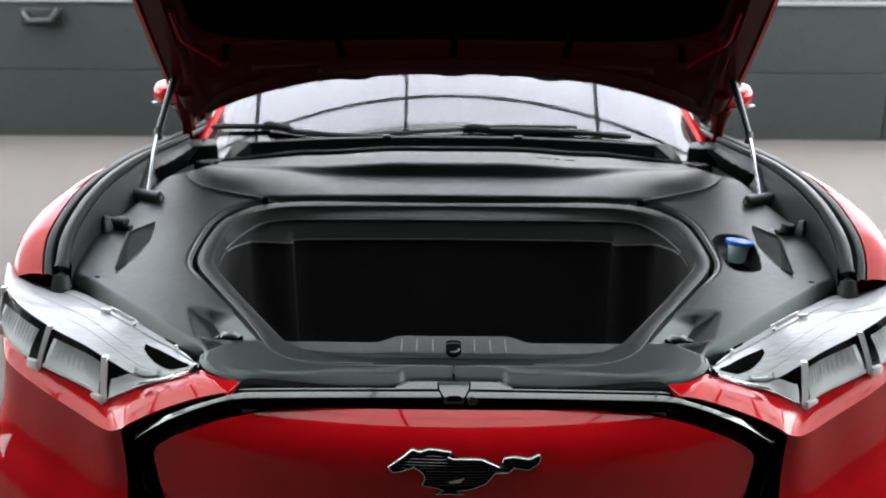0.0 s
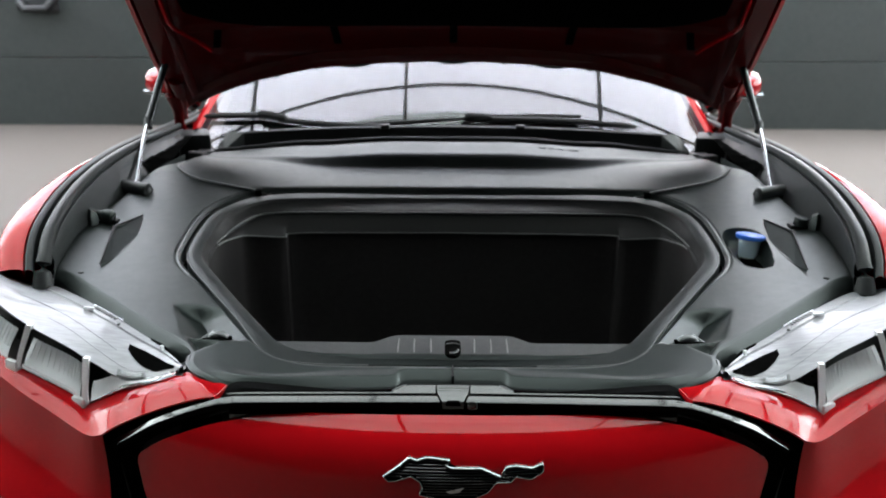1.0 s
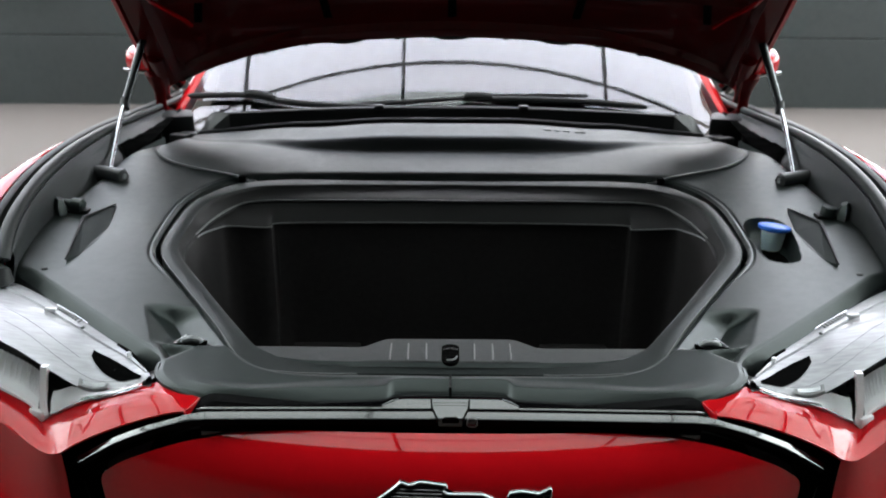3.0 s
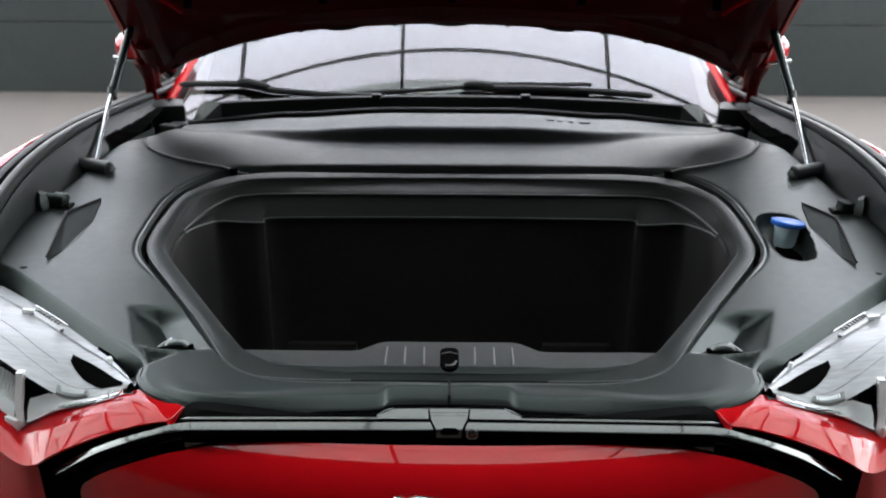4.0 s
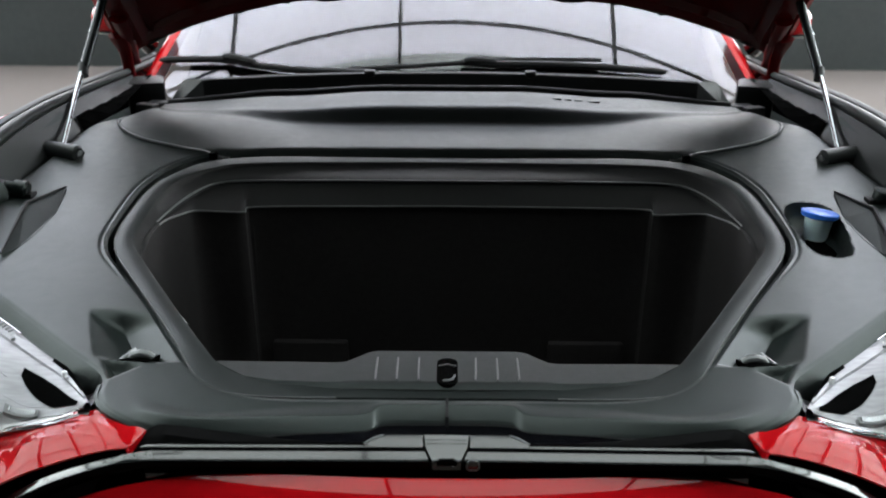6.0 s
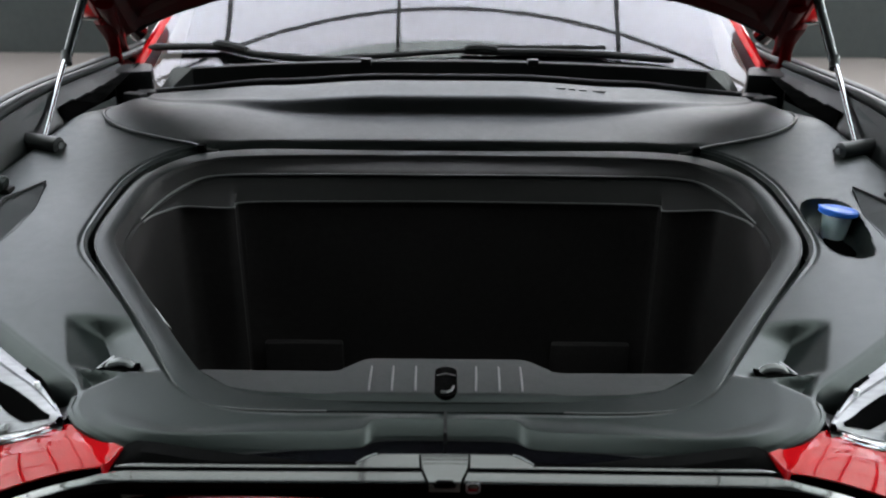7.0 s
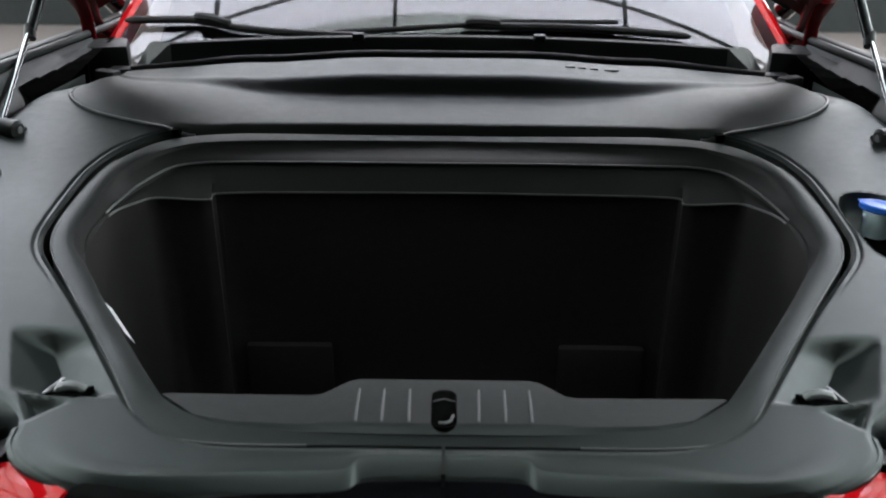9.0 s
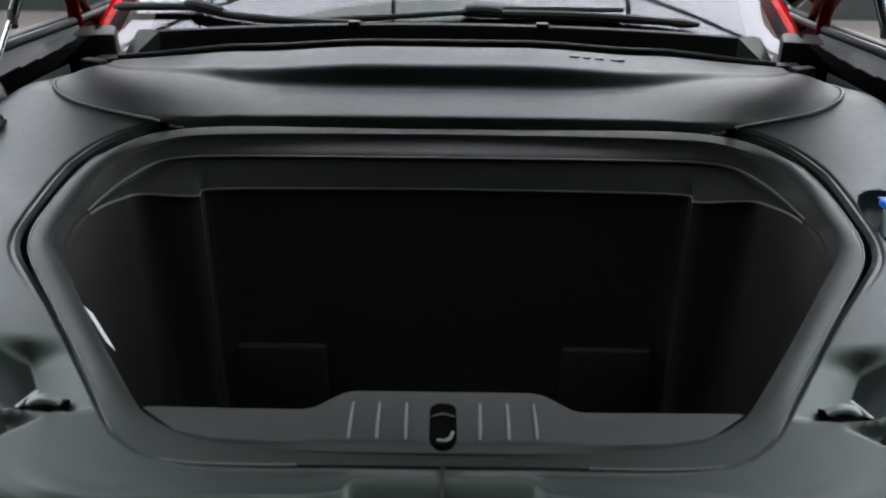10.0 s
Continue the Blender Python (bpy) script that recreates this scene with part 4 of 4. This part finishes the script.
part("bar_front", loft([[(p[0], p[1] - .0015, z) for p in bar_rows[0]] for z in (.750, .7795)]), SURROUND, bar, "matt black front of the bar", False)
# latch housing: two wings and a tapered plate between them, over black joints
part("latch_joint", loft([[trim_point(x, y, -.0022) for x in np.linspace(-.375, .375, 60)] for y in (.0925, .101, .1085)]), GAP, bar, "black joint below the trim", False)
part("plate_joint", loft([[trim_point(x, y, -.0016) for x in (-.034, 0, .034)] for y in (.0825, .094, .118)]), GAP, bar, "", False)
for s in (-1, 1):
    wing = [(.0302, .1170), (.0750, .1170), (.0830, .1155), (.0900, .1120), (.1040, .1040), (.1040, .0996), (.0290, .0996)]
    bm = loft([[trim_point(s * x, y, up) for x, y in wing] for up in (-.014, -.0004)] + [[trim_point(s * (.065 + (x - .065) * .985), .108 + (y - .108) * .95, .0002) for x, y in wing]], True, None, True)
    part("latch_wing", bm, GLOSS, bar, "glossy black wing of the latch housing", False)
    # grey tube that paints the glint on the wing's ramp
    part("wing_glint", tube([trim_point(s * x, y, .0002) for x, y in ((.080, .1172), (.0905, .1128), (.1045, .1050))], [.0008, .0019, .0008], 8), STRIP, bar)
    line = [(.104, .1038, .0996)] + [(x, .1040, .0994) for x in np.linspace(.13, .36, 20)] + [(.380, .1030, .0994), (.392, .1005, .0994)]
    part("trim_line", loft([[trim_point(s * x, a * (1 - k) + b * k, up) for x, a, b in line] for k, up in ((0, -.004), (.08, -.0003), (.5, .0003), (.92, -.0003), (1, -.004))]), GLOSS, bar, "thin glossy line of the trim")
plate = ((.1172, -.010, .0286), (.1166, .0004, .0284), (.1075, .0006, .0272), (.1000, .0006, .0262), (.0825, .0004, .0184), (.0810, -.0010, .0181), (.0805, -.0120, .0180))
part("latch_plate", loft([[trim_point(w * k, y, up) for k in (-1, -.5, 0, .5, 1)] for y, up, w in plate]), GLOSS, bar, "glossy black tapered latch plate", False)
for y, w in ((.1095, .0262), (.1045, .0255)):
    part("plate_crease", tube([trim_point(-w, y, .0005), trim_point(w, y, .0005)], .0005, 6), PIANO, bar)
part("plate_notch", loft([[trim_point(x, y, up) for x, y in ((-.012, .0800), (-.0085, .0838), (.0095, .0838), (.013, .0800))] for up in (-.006, .0012)], True, None, True), GAP, bar, "", False)
ringline = [(.033 + .0075 * sx, .0795, .7800 + .0068 * sz) for sx, sz in ((-1, .6), (-.6, 1), (.6, 1), (1, .6), (1, -.6), (.6, -1), (-.6, -1), (-1, -.6), (-1, .6))]
part("emblem_button", box(.0265, .0395, .0797, .086, .7740, .7860, .002), PIANO, bar)
part("button_ring", tube(ringline, .0008, 6), STRIP, bar)

# badge: plain elongated dark plate with a bright outline
BADGE = [(-.120, -.010), (-.112, -.018), (-.098, -.015), (-.075, -.007), (-.060, -.016), (-.056, -.027), (-.062, -.040), (-.034, -.045), (-.024, -.050), (-.040, -.058), (-.014, -.056), (.010, -.058),
         (-.002, -.050), (.024, -.047), (.050, -.035), (.064, -.017), (.088, -.017), (.096, -.008), (.122, -.013), (.141, -.002), (.142, .011), (.124, .004), (.096, .009), (.080, .007),
         (.072, -.008), (.040, .006), (-.010, .007), (-.020, .012), (-.010, .018), (-.036, .021), (-.050, .022), (-.066, .017), (-.078, .021), (-.092, .010)]
BADGE = [tuple(p) for p in polyline(BADGE + BADGE[:1], 171)[:-1]]


def nose_place(x, z, off):
    return (x, nose_y(x, z) - .004 - off, z)


def badge_ring(grow):
    ring, n = [], len(BADGE)
    for i, (x, z) in enumerate(BADGE):
        (xa, za), (xb, zb) = BADGE[i - 1], BADGE[(i + 1) % n]
        tx, tz = xb - xa, zb - za
        l = math.hypot(tx, tz)
        ring.append((x + .007 + tz / l * grow, .700 + z * .95 - tx / l * grow))
    return ring


rings = [[nose_place(x, z, off) for x, z in badge_ring(g)] for g, off in ((.0018, -.002), (.0016, .004), (.0008, .0050), (-.0010, .0055), (-.0016, .003))]
part("badge", loft(rings, True), CHROME, nose, "chrome-edged dark badge")
bm = bmesh.new()
bm.faces.new([bm.verts.new((x, 0, z)) for x, z in badge_ring(-.0008)])
bmesh.ops.triangulate(bm, faces=bm.faces)
for cuts in (2, 1):
    bmesh.ops.subdivide_edges(bm, edges=[e for e in bm.edges if e.calc_length() > .012], cuts=cuts, use_grid_fill=True)
bmesh.ops.triangulate(bm, faces=bm.faces)
for v in bm.verts:
    v.co.y = nose_place(v.co.x, v.co.z, .0028)[1]
part("badge_inlay", bm, SURROUND, nose, "ribbed black inlay")
ring = badge_ring(-.003)
for k in range(12):
    z = .703 - .040 + .0048 * k
    cross = sorted(p[0] + (q[0] - p[0]) * (z - p[1]) / (q[1] - p[1]) for p, q in zip(ring, ring[1:] + ring[:1]) if (p[1] > z) != (q[1] > z))
    for x0, x1 in zip(cross[::2], cross[1::2]):
        if x1 - x0 > .012:
            part("inlay_rib", loft([[nose_place(x, z + dz, off) for x in np.linspace(x0, x1, 12)] for dz, off in ((-.0013, .0025), (-.0006, .0040), (.0006, .0040), (.0013, .0025))]), PIANO, nose)
part("badge_accent", loft([[nose_place(x + .007, .700 + z * .95, .0046) for x, z in row] for row in (((-.018, -.032), (.013, -.024)), ((-.012, -.036), (.004, -.034)))]), CHROME, nose, "", False)

# bumper: deck between lamp and nose, and the side below its crease
A_ROW = [(.403, .164, .773), (.446, .186, .7745), (.488, .203, .778), (.552, .195, .756), (.61, .203, .740), (.685, .218, .703), (.722, .238, .717), (.84, .293, .743), (.905, .338, .760), (.968, .41, .774), (.998, .50, .79)]
B_ROW = [(.418, .131, .7675), (.454, .131, .7600), (.501, .131, .7480), (.553, .138, .7245), (.596, .127, .7090), (.627, .129, .690), (.662, .143, .685), (.735, .192, .697), (.836, .254, .721), (.929, .331, .746), (.978, .458, .761)]
FOLD_ROW = [(.4124, .142, .7688), (.449, .163, .7725), (.4872, .186, .7768)] + [tuple(np.array(p) * .97 + np.array(q) * .03) for p, q in zip(A_ROW[3:], B_ROW[3:])]
for s in (-1, 1):
    a, f, b = stations(A_ROW, 80), stations(FOLD_ROW, 80), stations(B_ROW, 80)
    # even curves over the inner half, so that reflections run smoothly
    for line in (f, b):
        k = np.arange(40)
        w = np.clip((39 - k) / 8, 0, 1)[:, None]
        line[:40] = line[:40] * (1 - w) + w * np.stack([np.polyval(np.polyfit(k, line[:40, c], 3), k) for c in range(3)], 1)
    rows = [[(p[0], p[1] + .002, p[2] - .02) for p in a]] + [[tuple(p) for p in a * (1 - k) + f * k] for k in (0, .3, .6, .94)]
    rows += [[(p[0], p[1], p[2] + .002 * math.sin(math.pi * u)) for p in f * (1 - u) + b * u] for u in (.03, .08, .15, .25, .35, .45, .55, .65, .75, .85, .93, .98, 1)]
    rows += [[(p[0], p[1] + .004, p[2] - .005) for p in b], [(p[0], p[1] + .030, p[2] - .008) for p in b]]
    rows = [[(s * (x - dx), y, z - dz) for x, y, z, dx, dz in [(*r[0], .003, .020), (*r[0], .0012, .0014)] + [(*p, 0, 0) for p in r]] for r in rows]
    bump = part("bumper", loft(rows), PAINT, car, "glossy red bumper corner with a sharp crease")
    crease = b[38:]
    rows = []
    for dz, dy, dx in ((0, 0, 0), (-.008, .001, .002), (-.05, .006, .010), (-.10, .008, .020), (-.14, .0, .030), (-.165, -.014, .038), (-.20, -.034, .045), (-.25, -.048, .048), (-.33, -.050, .042), (-.44, -.02, .03)):
        rows.append([(s * (p[0] + dx * min(1, i / 20)), p[1] + dy, p[2] + dz) for i, p in enumerate(crease)])
    ends = [(s * r[-1][0], r[-1][1], r[-1][2]) for r in rows]
    part("bumper_side", loft(rows), PAINT, bump)
    # link from bumper to body side
    part("arch_flare", loft([[(s * x, y, z) for x, y, z in ends], [(s * (x + .006), .56, z + .03 * (z > .7)) for x, y, z in ends], [(s * (x * .5 + .49), .72, z + .05 * (z > .7)) for x, y, z in ends], [(s * .968, .85, z) for x, y, z in ends]]), PAINT, bump)

# headlights
L_TOP = [(.492, .206, .788), (.55, .285, .790), (.611, .340, .798), (.70, .408, .812), (.78, .465, .822), (.85, .512, .828), (.89, .530, .824), (.95, .522, .846), (.988, .525, .878)]
L_BROW = [(.500, .200, .783), (.55, .203, .767), (.603, .210, .759), (.668, .228, .785), (.726, .255, .806), (.804, .290, .828), (.876, .330, .854), (.935, .385, .877), (.990, .500, .882)]
L_LOW = [(.495, .194, .780), (.552, .197, .759), (.61, .205, .743), (.683, .220, .707), (.720, .238, .721), (.84, .295, .747), (.905, .340, .764), (.966, .41, .778), (.995, .49, .79)]
for s in (-1, 1):
    t, b, l = (stations(p, 70) for p in (L_TOP, L_BROW, L_LOW))
    rows = [[(s * p[0], p[1] + .004, p[2] - .02) for p in t]]
    for u in np.linspace(0, 1, 16):
        rows.append([(s * p[0], p[1], p[2] + .012 * math.sin(math.pi * u) * (.3 + .7 * step(0, 20, i))) for i, p in enumerate(t * (1 - u) + b * u)])
    rows.append([(s * p[0], p[1] + .006, p[2] - .006) for p in b])
    rows.append([(s * p[0] * .99, p[1] + .035, p[2] - .008) for p in b])
    lamp = part("headlight", loft(rows), LAMP_WHITE, car, "clear wide headlight with bright inner parts")
    def crown(i, u, up):
        j = min(max(i, 0), 69)
        p, q = (np.array([np.interp(j, range(70), c[:, k]) for k in range(3)]) for c in (t, b))
        r = p * (1 - u) + q * u
        return (s * r[0], r[1], r[2] + .012 * math.sin(math.pi * u) * (.3 + .7 * step(0, 20, i)) + up)
    # dark openings near the inner tip, on both sides of the rail
    wedge = [(i, float(np.interp(i, (2, 8, 14, 21), (.62, .50, .44, .45))), float(np.interp(i, (2, 8, 14, 17, 18.5), (.80, .88, .74, .64, .56)))) for i in np.linspace(2, 18.5, 24)]
    part("dark_inlay", loft([[crown(i, u0 * (1 - k) + u1 * k, .0015) for i, u0, u1 in wedge] for k in (0, .33, .67, 1)]), GAP, lamp, "dark opening under the lens")
    part("dark_slot", loft([[crown(i, u, .0015) for i in range(3, 15)] for u in (-.02, .05, .11)]), GAP, lamp)
    # pale rail along the cover, with its clips
    part("pale_rail", loft([[crown(i, u, e) for i in np.linspace(1.5, 46, 60)] for u, e in ((.12, .000), (.13, .0035), (.24, .0035), (.26, .000))]), LAMP_WHITE, lamp, "pale rail along the lamp's upper edge")
    part("rail_clip", box(-.012, .012, -.003, .003, 0, .007, .002, None, pose(*crown(30.5, .26, .003), 0, 0, s * 12)), POST, lamp)
    part("rail_clip", box(-.003, .003, -.008, .008, 0, .005, .001, None, pose(*crown(22.5, .20, .003), 0, 0, s * -25)), STRIP, lamp)
    part("rail_pin", box(-.003, .003, -.003, .003, 0, .010, .001, None, pose(*crown(8.5, .22, .003), 0, 0, s * 35)), POST, lamp)
    for i in np.linspace(23.5, 29, 9):
        part("light_rib", box(-.0011, .0011, -.005, .005, 0, .003, 0, None, pose(*crown(i, .12, .004), 0, 0, s * 20)), STRIP, lamp, "", False)
    part("rail_line", tube([crown(i, .05, .003) for i in np.linspace(22, 30, 10)], .0012, 6), SATIN, lamp)
    # folds of the shroud
    for u, i0, i1, r in ((.62, 21, 52, .0011), (.80, 9, 40, .0009)):
        part("shroud_fold", tube([crown(i, u + .05 * math.sin(i * .12), -r * .4) for i in np.linspace(i0, i1, 40)], r, 6), LAMP_WHITE, lamp)
    # cavity behind the clear lens
    rows = [[(s * p[0] * .99, p[1] + d, p[2] + e) for p in q] for q, d, e in ((b, .030, -.006), (b * .6 + l * .4, .060, -.006), (b * .2 + l * .8, .055, 0), (l, .012, .003), (l, .0, -.004))]
    part("cavity", loft(rows), LAMP_BLACK, lamp, "dark cavity behind the lens")
    rows = []
    for k in (0, .35, .7, 1):
        row = []
        for i in range(6, 26):
            u = (.12 + .46 * step(15, 25, i)) * (1 - k) + k
            row.append(b[i] * (1 - u) + l[i] * u + np.array((0, .020 * (1 - k) ** .5 + .002, 0)))
        rows.append([(s * p[0], p[1], p[2]) for p in row])
    part("inner_reflector", loft(rows), LAMP_GREY, lamp, "silver inner reflector")
    # ribbed bar with a bright frame on the brow's edge
    bar_line = np.linspace(11.5, 19.5, 12)
    part("ribbed_bar", loft([[crown(i, u, e) for i in bar_line] for u, e in ((.91, .001), (.915, .004), (.995, .004), (1.0, -.002))]), STRIP, lamp, "small ribbed bar with a bright frame")
    part("bar_face", loft([[crown(i, u, .0050) for i in bar_line[1:-1]] for u in (.925, .98)]), LAMP_BLACK, lamp, "", False)
    for i in np.linspace(12.6, 18.4, 11):
        part("bar_rib", tube([crown(i, .925, .0052), crown(i, .98, .0052)], .0007, 5), SATIN, lamp)
    # bright reflectors with fine ribs, a bay between each pair of posts
    for i0, i1, count in ((29, 43, 13), (46, 59, 11)):
        rows = [[(s * p[0], p[1], p[2]) for p in ((b[i] * (1 - u) + l[i] * u) + np.array((0, dd, 0)) for i in range(i0, i1))] for u, dd in ((.40, .032), (.55, .024), (.70, .016), (.87, .007), (1.0, .0))]
        part("reflector", loft(rows), LAMP_GREY, lamp, "bright ribbed reflector")
        for i in np.linspace(i0 + .8, i1 - 1.8, count):
            bb, ll = (np.array([np.interp(i, range(70), c[:, k]) for k in range(3)]) for c in (b, l))
            pts = [(bb * (1 - u) + ll * u) + np.array((0, dd, .002)) for u, dd in ((.40, .031), (.50, .0255), (.62, .0185), (.74, .012))]
            part("reflector_rib", tube([(s * p[0], p[1], p[2]) for p in pts], [.0008, .0019, .0019, .0008], 6), LAMP_GREY, lamp)
        rows = [[(s * p[0], p[1] + d, p[2] + e) for p in l[i0:i1]] for d, e in ((.004, .010), (-.004, .008), (-.005, .001), (.0, -.003))]
        part("light_guide", loft(rows), POST, lamp)
    # bright lower edge of the inner part
    part("lens_edge", tube([(s * p[0], p[1] - .003, p[2] + .001) for p in l[2:27]], .0022, 6), SATIN, lamp)
    # posts
    for i, j in ((27, 26), (43, 43), (60, 60)):
        p, q = b[i] + np.array((.002, -.003, .006)), l[j] + np.array((0, -.006, -.002))
        wide = np.array((-.004, .002, 0))
        part("post", loft([[(s * (c[0] + w), c[1] + e, c[2]) for w, e in ((-.0055, -.004), (.0055, -.004), (.0055, .007), (-.0055, .007))] for c in (p, p * .5 + q * .5 + wide * .3, q)], True, None, True), POST, lamp, "bright silver post", False)
        part("post_foot", box(-.008, .022, -.006, .010, -.008, .014, .003, None, pose(s * (q[0] + .006), q[1], q[2], 0, 0, s * 28) @ Matrix.Diagonal((s, 1, 1, 1))), POST, lamp)
    # clear lens
    rows = []
    for u in np.linspace(-.0, 1, 10):
        rows.append([(s * p[0], p[1] - .010 - .012 * math.sin(math.pi * u), p[2] + .004) for p in b * (1 - u) + l * u])
    lens = part("lens", loft(rows), CLEAR, lamp, "clear lens")
    lens.visible_shadow = False

# black boxes added as the dark void below the covers
part("bay_void", box(-.86, .86, .30, 1.50, .20, .30, 0.01), GAP, car)
part("underbody", box(-.80, .80, .35, 4.4, .18, .24, .02), GAP, car)
